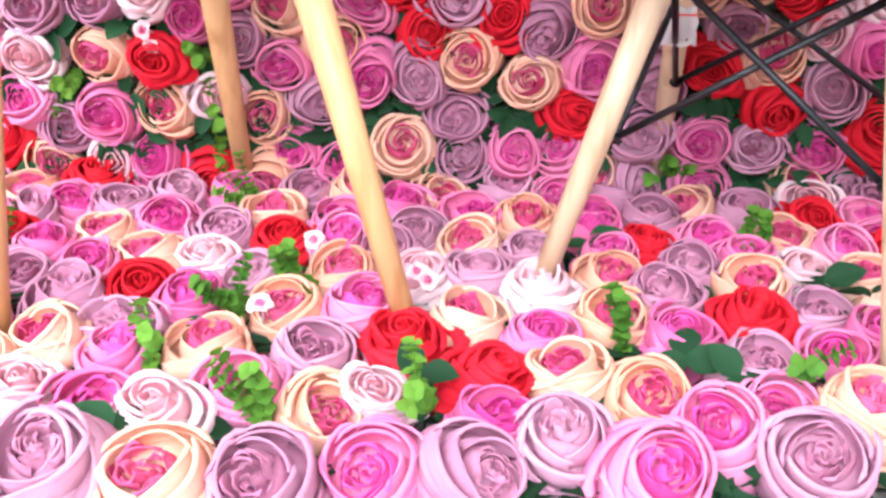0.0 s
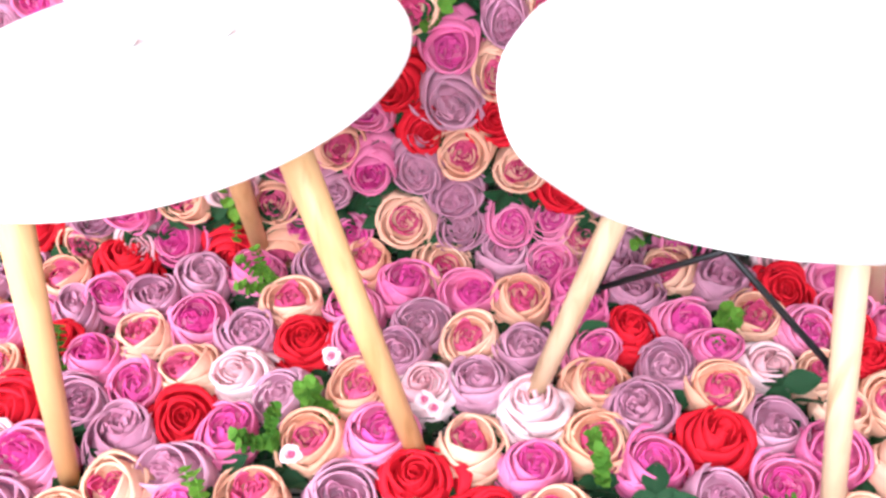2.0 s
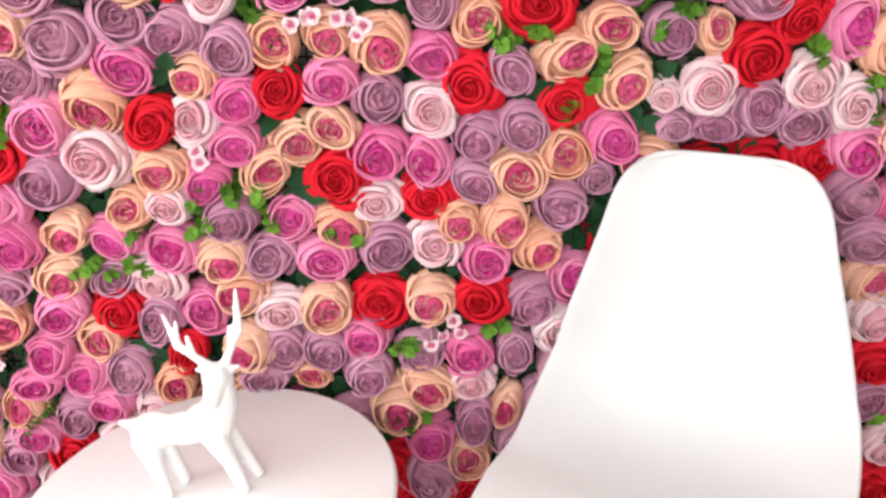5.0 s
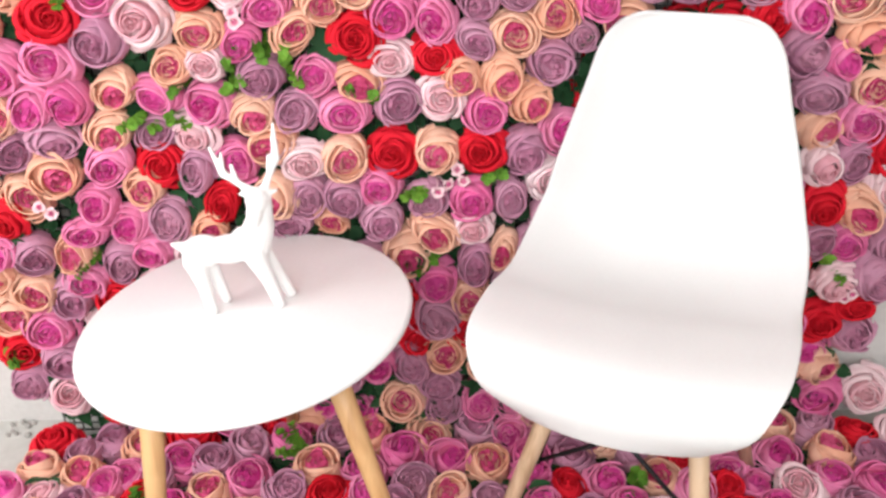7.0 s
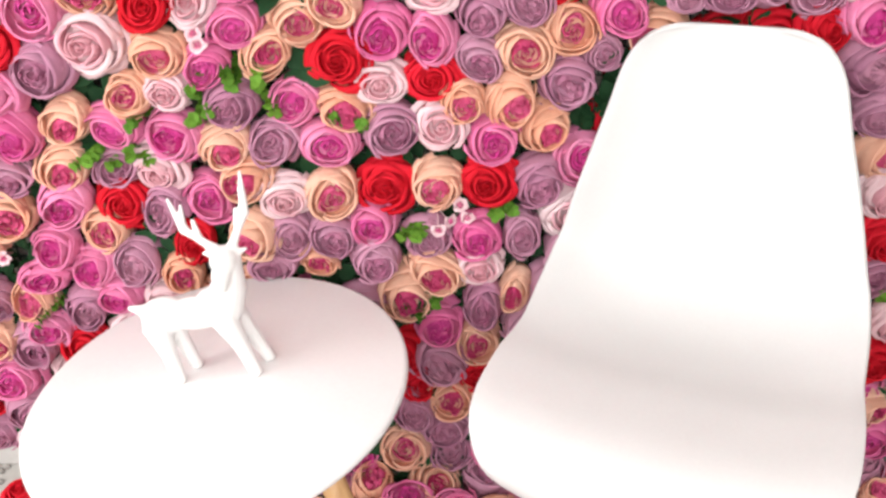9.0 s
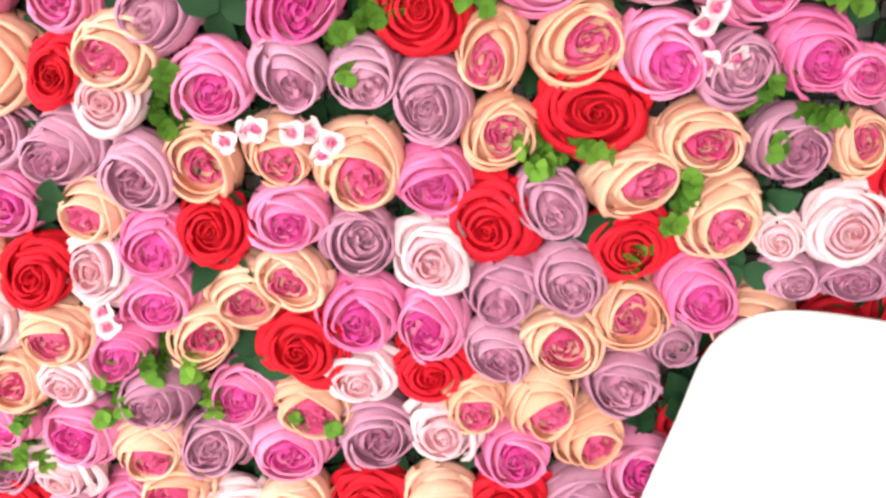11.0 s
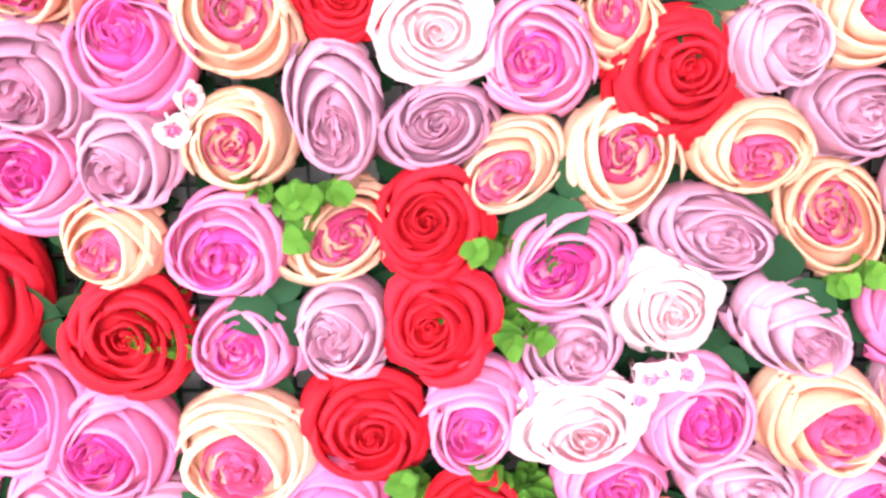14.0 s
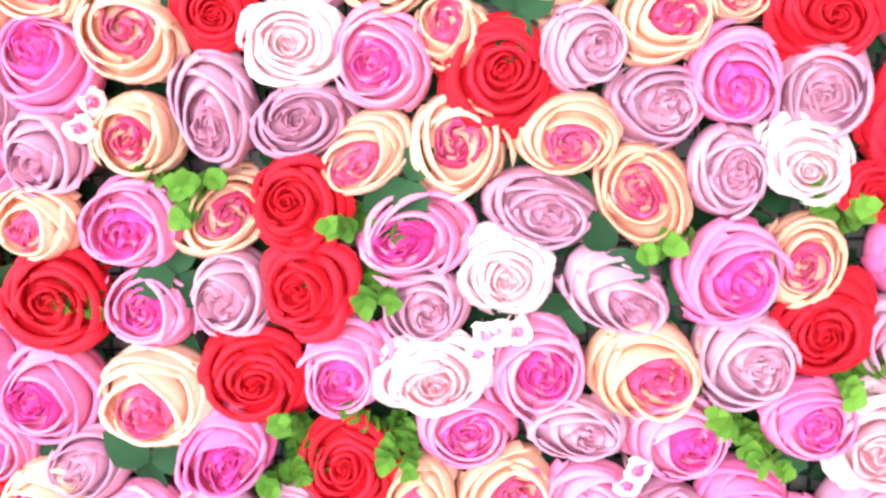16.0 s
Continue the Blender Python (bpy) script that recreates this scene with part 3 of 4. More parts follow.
chosen(lower_panel, "peach", [(-0.516, 0.761, 0.043, 0.033, 43, -97, 0.29), (-0.537, 0.689, 0.042, 0.033, 32, -90, 0.37), (-0.147, 0.639, 0.044, 0.040, 56, 93, 0.13), (0.006, 0.651, 0.040, 0.037, 87, 144, 0.17), (-0.493, 0.589, 0.040, 0.035, 58, -74, 0.23), (-0.271, 0.571, 0.050, 0.027, 72, 134, 0.55), (-0.390, 0.507, 0.039, 0.032, -85, 86, 0.13), (0.002, 0.498, 0.052, 0.035, -35, -93, 0.19), (-0.180, 0.520, 0.033, 0.025, -27, 0, 0.00), (-0.639, 0.461, 0.046, 0.033, 53, -152, 0.12), (-0.054, 0.452, 0.049, 0.047, 48, -92, 0.32), (0.121, 0.457, 0.043, 0.026, 81, 177, 0.17), (0.064, 0.354, 0.047, 0.035, 53, 119, 0.05), (0.018, 0.233, 0.045, 0.041, 88, 160, 0.12)])
chosen(lower_panel, "red", [(-0.455, 0.630, 0.045, 0.041, 37, 44, 0.11), (-0.067, 0.644, 0.043, 0.040, 64, 49, 0.23), (0.082, 0.648, 0.042, 0.040, -72, -155, 0.14), (-0.365, 0.556, 0.041, 0.029, 70, 0, 0.00), (-0.033, 0.266, 0.046, 0.039, 85, 0, 0.00)])
chosen(lower_panel, "blush", [(-0.219, 0.635, 0.044, 0.034, -5, 7, 0.05), (0.067, 0.503, 0.038, 0.032, -2, 0, 0.00)])
on_wall(lower_panel, "sprig", [(-0.440, 0.719), (-0.489, 0.720), (-0.327, 0.767), (-0.029, 0.589), (0.107, 0.597), (-0.003, 0.441), (-0.611, 0.435)])
on_wall(lower_panel, "leaf", [(-0.405, 0.542), (-0.419, 0.582), (-0.029, 0.436)])
on_wall(lower_panel, "buds", [(0.011, 0.594), (0.039, 0.612)])
chosen(lower_panel, "pink", [(0.086, 0.719, 0.037, 0.037, 9, -68, 0.09), (-0.366, 0.737, 0.047, 0.035, 59, 137, 0.08), (-0.144, 0.720, 0.043, 0.034, 11, 166, 0.09)])
chosen(upper_panel, "pink", [(-0.204, 1.492, 0.042, 0.034, -8, 128, 0.41), (0.049, 1.486, 0.039, 0.035, 83, 120, 0.17), (0.304, 1.467, 0.036, 0.033, -68, -12, 0.33), (-0.158, 1.369, 0.043, 0.034, -15, -63, 0.30), (0.070, 1.353, 0.046, 0.034, 0, -164, 0.29), (0.305, 1.319, 0.044, 0.035, 89, -117, 0.54), (-0.151, 1.298, 0.037, 0.035, -20, -78, 0.10), (-0.240, 1.225, 0.046, 0.037, 66, 120, 0.43), (0.008, 1.243, 0.041, 0.034, 81, 153, 0.23), (0.158, 1.238, 0.045, 0.038, 56, -55, 0.24), (-0.097, 1.175, 0.047, 0.036, 28, -71, 0.22), (0.103, 1.188, 0.041, 0.032, -18, 22, 0.11), (0.271, 1.179, 0.040, 0.036, -7, -4, 0.39), (0.372, 1.200, 0.035, 0.031, -16, -73, 0.09)])
chosen(upper_panel, "pink", [(-0.291, 1.181, 0.036, 0.028, 70, 15, 0.06), (-0.176, 1.105, 0.039, 0.032, 56, -119, 0.18), (0.201, 1.124, 0.038, 0.035, -47, 15, 0.32), (0.327, 1.122, 0.040, 0.031, -65, 36, 0.21), (0.371, 1.104, 0.030, 0.023, -62, -155, 0.19), (0.015, 1.010, 0.042, 0.030, 7, 146, 0.13), (-0.248, 0.956, 0.037, 0.032, 41, -111, 0.18), (-0.121, 0.979, 0.039, 0.032, 11, -104, 0.05), (-0.259, 0.893, 0.039, 0.032, 22, -95, 0.20), (-0.064, 0.879, 0.042, 0.039, 54, -146, 0.10), (0.004, 0.870, 0.043, 0.033, 85, 108, 0.12), (0.255, 0.902, 0.040, 0.035, -59, -3, 0.20), (-0.302, 0.838, 0.037, 0.030, 43, -175, 0.19), (-0.193, 0.784, 0.040, 0.035, 46, -91, 0.24)])
chosen(lower_panel, "lilac", [(-0.056, 0.736, 0.043, 0.040, 55, -106, 0.11), (-0.227, 0.722, 0.042, 0.036, 32, -163, 0.07)])
chosen(upper_panel, "lilac", [(0.197, 1.491, 0.035, 0.026, -67, 53, 0.31), (-0.213, 1.425, 0.036, 0.030, -20, -128, 0.41), (-0.082, 1.457, 0.044, 0.030, -84, 1, 0.33), (-0.016, 1.441, 0.040, 0.029, 15, 90, 0.22), (0.250, 1.447, 0.037, 0.032, -10, 10, 0.22), (0.370, 1.453, 0.040, 0.033, -38, -34, 0.06), (0.303, 1.395, 0.036, 0.029, -81, 82, 0.27), (0.163, 1.369, 0.046, 0.030, -18, 3, 0.19), (-0.079, 1.308, 0.037, 0.032, 69, 130, 0.34), (0.070, 1.297, 0.038, 0.030, 13, -48, 0.42), (0.223, 1.301, 0.045, 0.025, -5, -27, 0.32), (0.320, 1.245, 0.040, 0.038, -50, 56, 0.27), (-0.213, 1.166, 0.038, 0.031, 17, -164, 0.32), (0.187, 1.192, 0.043, 0.027, -10, -1, 0.31)])
chosen(upper_panel, "lilac", [(-0.111, 1.114, 0.039, 0.030, -25, -27, 0.36), (-0.047, 1.110, 0.032, 0.031, 28, -78, 0.60), (0.012, 1.087, 0.042, 0.034, 89, 109, 0.16), (0.263, 1.110, 0.039, 0.028, -79, 139, 0.26), (-0.320, 1.043, 0.037, 0.033, 15, 176, 0.32), (-0.252, 1.023, 0.037, 0.035, 43, -141, 0.09), (0.318, 1.040, 0.039, 0.034, -48, 40, 0.20), (0.111, 0.997, 0.038, 0.029, -28, -22, 0.35), (0.392, 0.913, 0.038, 0.025, -8, 0, 0.00), (0.335, 0.915, 0.028, 0.022, -17, 0, 0.00), (-0.061, 0.955, 0.037, 0.035, 48, 6, 0.30), (0.069, 0.907, 0.036, 0.035, -1, -76, 0.31), (0.130, 0.919, 0.038, 0.036, -70, 14, 0.13), (0.066, 0.838, 0.039, 0.031, -49, 10, 0.15)])
chosen(upper_panel, "lilac", [(0.185, 0.801, 0.042, 0.040, -26, 5, 0.17), (0.238, 0.836, 0.028, 0.026, -48, 86, 0.12), (-0.276, 0.782, 0.044, 0.036, 58, 140, 0.16)])
chosen(lower_panel, "peach", [(-0.117, 0.773, 0.047, 0.033, -27, -78, 0.35), (0.043, 0.780, 0.034, 0.033, 61, -111, 0.21), (0.109, 0.777, 0.043, 0.031, 53, -74, 0.56), (0.159, 0.733, 0.040, 0.032, 39, -79, 0.59), (-0.295, 0.721, 0.041, 0.033, 26, -89, 0.44)])
chosen(upper_panel, "peach", [(-0.141, 1.507, 0.042, 0.035, 8, 67, 0.37), (0.099, 1.503, 0.033, 0.025, 56, 41, 0.58), (0.253, 1.507, 0.036, 0.030, -9, 18, 0.39), (0.305, 1.522, 0.023, 0.019, -11, 0, 0.00), (-0.144, 1.435, 0.036, 0.033, 56, 149, 0.07), (0.033, 1.416, 0.038, 0.028, 33, -178, 0.28), (0.103, 1.418, 0.042, 0.037, 87, 10, 0.22), (0.185, 1.427, 0.040, 0.030, -3, -79, 0.13), (0.243, 1.377, 0.045, 0.035, -77, -167, 0.12), (-0.229, 1.374, 0.033, 0.028, 21, -115, 0.30), (-0.081, 1.375, 0.045, 0.028, 59, -115, 0.15), (0.364, 1.326, 0.041, 0.026, -84, -30, 0.18), (-0.152, 1.224, 0.052, 0.037, 6, -106, 0.35), (0.244, 1.237, 0.043, 0.042, -57, 42, 0.43)])
chosen(upper_panel, "peach", [(-0.251, 1.132, 0.038, 0.035, 24, 153, 0.37), (0.061, 1.131, 0.039, 0.028, -81, -21, 0.47), (0.132, 1.131, 0.044, 0.036, 44, -12, 0.47), (-0.197, 1.033, 0.038, 0.036, 83, -69, 0.38), (-0.127, 1.040, 0.037, 0.030, -2, -37, 0.19), (-0.055, 1.030, 0.045, 0.034, 60, -128, 0.60), (0.069, 1.055, 0.036, 0.032, 70, -13, 0.26), (0.240, 1.050, 0.041, 0.031, -27, 22, 0.24), (0.377, 1.043, 0.032, 0.024, -65, 160, 0.16), (0.185, 1.010, 0.047, 0.031, 47, -22, 0.30), (0.262, 0.977, 0.044, 0.031, 76, -107, 0.42), (-0.302, 0.988, 0.038, 0.026, 81, 131, 0.60), (-0.172, 0.897, 0.043, 0.034, 41, -48, 0.07), (-0.123, 0.919, 0.039, 0.028, -46, -167, 0.08)])
chosen(upper_panel, "peach", [(0.129, 0.849, 0.043, 0.037, -51, -72, 0.08), (0.194, 0.876, 0.049, 0.031, -53, -134, 0.17), (-0.365, 0.855, 0.041, 0.032, -18, -158, 0.07), (-0.223, 0.848, 0.043, 0.029, 60, -18, 0.33), (-0.415, 0.801, 0.041, 0.023, 70, 52, 0.11)])
chosen(upper_panel, "red", [(-0.073, 1.523, 0.030, 0.027, 10, 76, 0.07), (0.132, 1.472, 0.042, 0.038, -4, 31, 0.22), (0.366, 1.505, 0.042, 0.032, -10, 62, 0.22), (-0.020, 1.380, 0.037, 0.035, 62, 53, 0.13), (0.407, 1.378, 0.024, 0.022, -32, 0, 0.00), (-0.222, 1.309, 0.048, 0.038, -87, -58, 0.08), (-0.016, 1.312, 0.040, 0.033, 89, 60, 0.22), (0.381, 1.271, 0.044, 0.036, -57, -129, 0.11), (-0.066, 1.237, 0.047, 0.038, -33, 113, 0.06), (0.006, 1.164, 0.042, 0.039, 56, 53, 0.06), (0.148, 1.074, 0.047, 0.039, -9, 88, 0.21), (-0.305, 1.118, 0.033, 0.023, 74, 75, 0.10), (0.060, 0.977, 0.045, 0.036, -53, 137, 0.04), (0.187, 0.949, 0.038, 0.034, -17, -161, 0.09)])
chosen(upper_panel, "red", [(-0.193, 0.969, 0.038, 0.033, 47, 23, 0.11), (-0.365, 0.925, 0.042, 0.033, 46, 95, 0.09), (-0.120, 0.845, 0.044, 0.040, 39, 67, 0.08), (0.005, 0.814, 0.042, 0.036, 6, 173, 0.03)])
chosen(lower_panel, "blush", [(0.015, 0.744, 0.044, 0.040, 11, 169, 0.04)])
chosen(upper_panel, "blush", [(-0.017, 1.501, 0.040, 0.032, 1, -5, 0.10), (0.360, 1.403, 0.038, 0.029, -37, -80, 0.15), (0.136, 1.321, 0.038, 0.034, -1, -27, 0.09), (0.078, 1.239, 0.044, 0.033, 19, -10, 0.10), (-0.269, 1.089, 0.032, 0.027, -12, 141, 0.09), (0.376, 0.969, 0.042, 0.030, -68, -134, 0.09), (0.318, 0.960, 0.027, 0.023, -43, -95, 0.17), (0.004, 0.942, 0.040, 0.038, 65, -57, 0.28), (-0.314, 0.927, 0.041, 0.030, 64, -161, 0.09), (-0.069, 0.807, 0.041, 0.031, 7, -8, 0.11), (-0.360, 0.805, 0.034, 0.026, 19, 156, 0.03)])
on_wall(upper_panel, "leaf", [(-0.125, 1.325), (0.064, 1.395), (0.214, 1.335), (-0.163, 1.165), (0.151, 1.517), (-0.270, 1.321), (-0.337, 0.995), (-0.171, 1.005), (-0.189, 0.930), (0.306, 0.991), (0.139, 0.961), (-0.173, 0.826), (0.292, 0.924)])
on_wall(upper_panel, "sprig", [(-0.104, 1.403), (-0.198, 1.333), (0.026, 1.370), (0.021, 1.322), (0.264, 1.333), (0.384, 1.360), (-0.041, 1.179), (0.043, 1.193), (0.324, 1.189), (0.408, 1.232), (-0.118, 1.380), (-0.069, 1.134), (-0.229, 1.085), (0.114, 1.055), (0.294, 1.079), (0.128, 1.035), (0.319, 1.061), (0.228, 1.006), (0.220, 0.952), (-0.322, 0.788), (-0.273, 0.838), (-0.230, 0.796), (-0.413, 0.767), (-0.114, 0.739)])
on_wall(upper_panel, "buds", [(-0.182, 1.458), (0.112, 1.276), (0.141, 1.288), (0.238, 1.153), (0.246, 1.123), (-0.158, 1.066), (-0.130, 1.079), (-0.100, 1.074), (-0.084, 1.059), (-0.297, 0.876)])
on_floor(floor_mat, "pink", [(0.153, 0.526), (-0.059, 0.532), (0.225, 0.597), (-0.320, 0.622), (-0.184, 0.637), (0.370, 0.712), (0.226, 0.744), (0.092, 0.755), (-0.088, 0.796), (-0.275, 0.800), (-0.415, 0.885), (0.605, 0.927), (-0.482, 0.939), (-0.139, 0.950), (0.479, 0.968), (0.576, 0.975), (0.308, 0.984), (-0.612, 1.000), (0.183, 1.004), (-0.347, 1.011), (-0.579, 1.018), (0.545, 1.038), (-0.143, 1.043), (0.658, 1.054), (-0.490, 1.063), (0.020, 1.063), (0.540, 1.074), (-0.066, 1.089), (-0.291, 1.108)])
on_floor(floor_mat, "lilac", [(-0.135, 0.512), (-0.308, 0.523), (0.016, 0.535), (0.288, 0.553), (0.090, 0.560), (0.285, 0.687), (-0.120, 0.711), (-0.319, 0.741), (-0.398, 0.793), (0.386, 0.806), (0.229, 0.825), (-0.218, 0.866), (-0.471, 0.867), (0.027, 0.886), (0.280, 0.900), (0.757, 0.921), (-0.651, 0.943), (0.092, 0.946), (-0.276, 0.978), (-0.040, 0.991), (-0.527, 1.029), (0.835, 1.047), (-0.425, 1.056), (0.266, 1.068), (0.386, 1.075), (-0.686, 1.090), (0.759, 1.129), (-0.189, 1.137), (0.083, 1.143)])
on_floor(floor_mat, "peach", [(-0.221, 0.519), (0.354, 0.611), (-0.107, 0.618), (0.178, 0.644), (0.111, 0.679), (-0.234, 0.700), (-0.390, 0.726), (0.162, 0.776), (0.031, 0.782), (-0.176, 0.785), (0.460, 0.830), (0.537, 0.839), (0.324, 0.865), (-0.129, 0.870), (0.460, 0.872), (0.184, 0.879), (-0.730, 0.914), (-0.335, 0.914), (-0.608, 0.921), (0.022, 0.959), (-0.423, 0.987), (0.412, 0.999), (-0.655, 1.012), (-0.228, 1.038), (-0.747, 1.041), (0.099, 1.048), (0.767, 1.055), (-0.574, 1.112), (0.671, 1.137)])
on_floor(floor_mat, "red", [(0.028, 0.666), (-0.046, 0.731), (0.302, 0.771), (-0.328, 0.831), (-0.561, 0.858), (0.538, 0.920), (0.542, 0.963), (-0.194, 0.964), (0.238, 0.980), (0.480, 1.061), (-0.744, 1.107), (0.826, 1.112), (-0.485, 1.129)])
on_floor(floor_mat, "blush", [(-0.242, 0.604), (-0.051, 0.638), (-0.378, 0.643), (-0.560, 0.791), (0.098, 0.825), (-0.035, 0.875), (0.398, 0.898), (-0.264, 0.902), (0.670, 0.970), (-0.721, 0.972)])
on_floor(floor_mat, "leaf", [(-0.271, 0.565), (-0.027, 0.658), (0.261, 0.666), (0.221, 0.700), (0.448, 0.829), (0.410, 0.862), (0.166, 0.950), (-0.721, 1.002)])
on_floor(floor_mat, "sprig", [(-0.170, 0.598), (-0.028, 0.621), (0.321, 0.664), (-0.282, 0.677), (0.152, 0.729), (-0.230, 0.782), (-0.170, 0.853), (-0.513, 0.922), (0.369, 0.962), (-0.280, 1.076)])
on_floor(floor_mat, "buds", [(-0.175, 0.748), (-0.022, 0.833), (-0.167, 0.915)])

# the same flowers go on past what the lists name, evenly scattered
MIX = ["pink"] * 5 + ["lilac"] * 5 + ["peach"] * 5 + ["red"] * 3 + ["blush"] * 2


def scatter(make, taken, a0, a1, b0, b1, gap, inside, tries=6000):
    pts = [np.array(p) for p in taken]
    for _ in range(tries):
        p = np.array((RNG.uniform(a0, a1), RNG.uniform(b0, b1)))
        if inside(*p) and min((np.hypot(*(p - q)) for q in pts), default=9) > gap:
            pts.append(p)
            make(*p)


def in_wall(x, z):
    return -0.68 - 0.42 * min(z, 0.5) < x < 0.69 + 0.38 * min(z, 0.6)


def in_mat(x, y):
    return -0.76 - 0.05 * math.sin(9 * y) < x < 0.93


scatter(lambda x, z: on_wall(lower_panel if z < 0.78 else upper_panel, RNG.choice(MIX), [(x, z)]),
        [(p[0], p[2]) for o, k, p, f in HEADS if o is not floor_mat] + CHOSEN, -1.05, 1.05, 0.09, 1.74, 0.057, in_wall)
scatter(lambda x, y: on_floor(floor_mat, RNG.choice(MIX), [(x, y)]),
        [(p[0], p[1]) for o, k, p, f in HEADS if o is floor_mat], -0.85, 0.95, 0.60, 1.13, 0.060, in_mat)

# every head takes the room that its neighbours leave
for on_mat in (False, True):
    heads = [h for h in HEADS if (h[0] is floor_mat) == on_mat]
    greens = [p for o, p in GREENS if (o is floor_mat) == on_mat]
    P = np.array([(p[0], p[1 if on_mat else 2]) for p in [h[2] for h in heads] + greens])
    if not on_mat:
        P = np.concatenate([P, np.array(CHOSEN)])
    share = np.array([0.5] * len(heads) + [0.66] * len(greens) + [0.5] * (len(P) - len(heads) - len(greens)))  # leaves give way more than flowers
    for i, (panel, kind, place, facing) in enumerate(heads):
        (sx, sy), a, b, angle = cell(i, P, share)
        grow = 1.09 * RNG.uniform(0.96, 1.05)
        a, b = min(0.050, max(0.025, a * grow)), min(0.050, max(0.025, b * grow))
        back = 0.15 * (a + b)
        if on_mat:
            at = (place[0] + sx, place[1] + sy, place[2] - back + RNG.uniform(-0.008, 0.004))
        else:
            at = (place[0] + sx, place[1] + back + RNG.uniform(-0.008, 0.010), place[2] + sy)
        plant_rose(panel, kind, at, facing, a, b, angle)


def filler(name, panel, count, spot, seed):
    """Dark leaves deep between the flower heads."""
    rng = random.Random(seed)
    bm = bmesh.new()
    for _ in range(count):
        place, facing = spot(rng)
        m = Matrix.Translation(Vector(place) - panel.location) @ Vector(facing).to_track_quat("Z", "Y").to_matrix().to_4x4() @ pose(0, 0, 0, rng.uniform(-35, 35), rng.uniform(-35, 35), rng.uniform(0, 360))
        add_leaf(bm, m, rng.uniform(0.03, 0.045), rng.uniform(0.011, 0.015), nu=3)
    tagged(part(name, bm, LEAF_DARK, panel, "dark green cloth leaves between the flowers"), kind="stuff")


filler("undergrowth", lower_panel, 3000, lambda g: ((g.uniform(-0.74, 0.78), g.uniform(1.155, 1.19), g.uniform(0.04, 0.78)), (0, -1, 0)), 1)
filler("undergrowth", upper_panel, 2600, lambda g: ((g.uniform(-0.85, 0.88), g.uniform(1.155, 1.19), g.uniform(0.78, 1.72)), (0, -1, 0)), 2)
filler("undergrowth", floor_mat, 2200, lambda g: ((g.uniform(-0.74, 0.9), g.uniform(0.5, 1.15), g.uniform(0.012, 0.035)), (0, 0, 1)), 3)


def grid(name, panel, lo, hi, flat):
    """The plastic lattice that carries the stems."""
    bm = bmesh.new()
    step, w = 0.0175, 0.0011
    for k in range(int((hi[0] - lo[0]) / step) + 1):
        a = lo[0] + k * step
        if flat:
            add_box(bm, (a - w, lo[1] - 0.8, 0.004), (a + w, hi[1] - 0.8, 0.0065))
        else:
            add_box(bm, (a - w, -0.002, lo[1] - panel.location.z), (a + w, 0.001, hi[1] - panel.location.z))
    for k in range(int((hi[1] - lo[1]) / step) + 1):
        b = lo[1] + k * step
        if flat:
            add_box(bm, (lo[0], b - w - 0.8, 0.0065), (hi[0], b + w - 0.8, 0.009))
        else:
            add_box(bm, (lo[0], 0.001, b - w - panel.location.z), (hi[0], 0.004, b + w - panel.location.z))
    part(name, bm, GRID_PLASTIC, panel, "dark green plastic lattice", False)


grid("lattice", lower_panel, (-0.76, 0.01), (0.77, 0.775), False)
grid("lattice", upper_panel, (-0.88, 0.785), (0.90, 1.74), False)
grid("lattice", floor_mat, (-0.74, 0.48), (0.90, 1.17), True)

# ---- side table ----
TABLE = Vector((-0.2855, 0.875, 0.0))
TILT = Matrix.Translation((0, 0, 0.4907)) @ pose(0, 0, 0, 0.6, -5.9, 0)  # it stands unevenly on the flowers
table = empty("side_table", TABLE, "round white side table with three splayed beech legs", "side table")
bm = bmesh.new()
add_lathe(bm, [(0, -0.0115), (0.236, -0.0115), (0.2450, -0.009), (0.2508, -0.0045), (0.2518, 0.0), (0.2503, 0.0045), (0.246, 0.007), (0, 0.007)])
bm.transform(TILT)
part("tabletop", bm, WHITE_LACQUER, table, "white lacquered round top")
for deg, foot, head in ((-23, 0.262, 0.125), (90, 0.290, 0.125), (218, 0.198, 0.160)):
    a = radians(deg)
    d = Vector((math.cos(a), math.sin(a), 0))
    low, high = d * (foot + 0.012), TILT @ (d * head + Vector((0, 0, -0.011)))
    bm = bmesh.new()
    add_tube(bm, [low, low.lerp(high, 0.5), high], [0.0115, 0.0155, 0.0195], 18)
    part("leg", bm, BEECH_WARM, table, "tapered warm beech leg")

# ---- shell chair ----
CHAIR = pose(0.3215, 0.8912, 0.0, 0, 0, -24.24)
CS = 0.9910
SET = pose(0, 0, 0.5208, -5.17) @ pose(0, 0, 0, 0, -2.33) @ pose(0, 0, -0.49)  # it leans back and sideways on the flowers
chair = empty("shell_chair", (0, 0, 0), "white moulded plastic shell chair on beech legs", "chair")
chair.matrix_basis = CHAIR
# y back, z up, half width, lift of the sides, their way forward
SHELL = [(-.203, .345, .120, 0, 0), (-.228, .385, .180, 0, 0), (-.222, .420, .209, 0, 0), (-.18, .432, .227, .004, 0), (-.10, .428, .234, .012, 0),
         (-.01, .415, .233, .028, 0), (.07, .412, .234, .055, .01), (.135, .430, .229, .070, .03), (.178, .475, .221, .052, .052),
         (.205, .545, .211, .03, .062), (.225, .62, .198, .008, .058), (.243, .70, .178, 0, .05), (.258, .765, .160, 0, .04),
         (.266, .803, .128, 0, .03), (.268, .815, .085, 0, .02)]


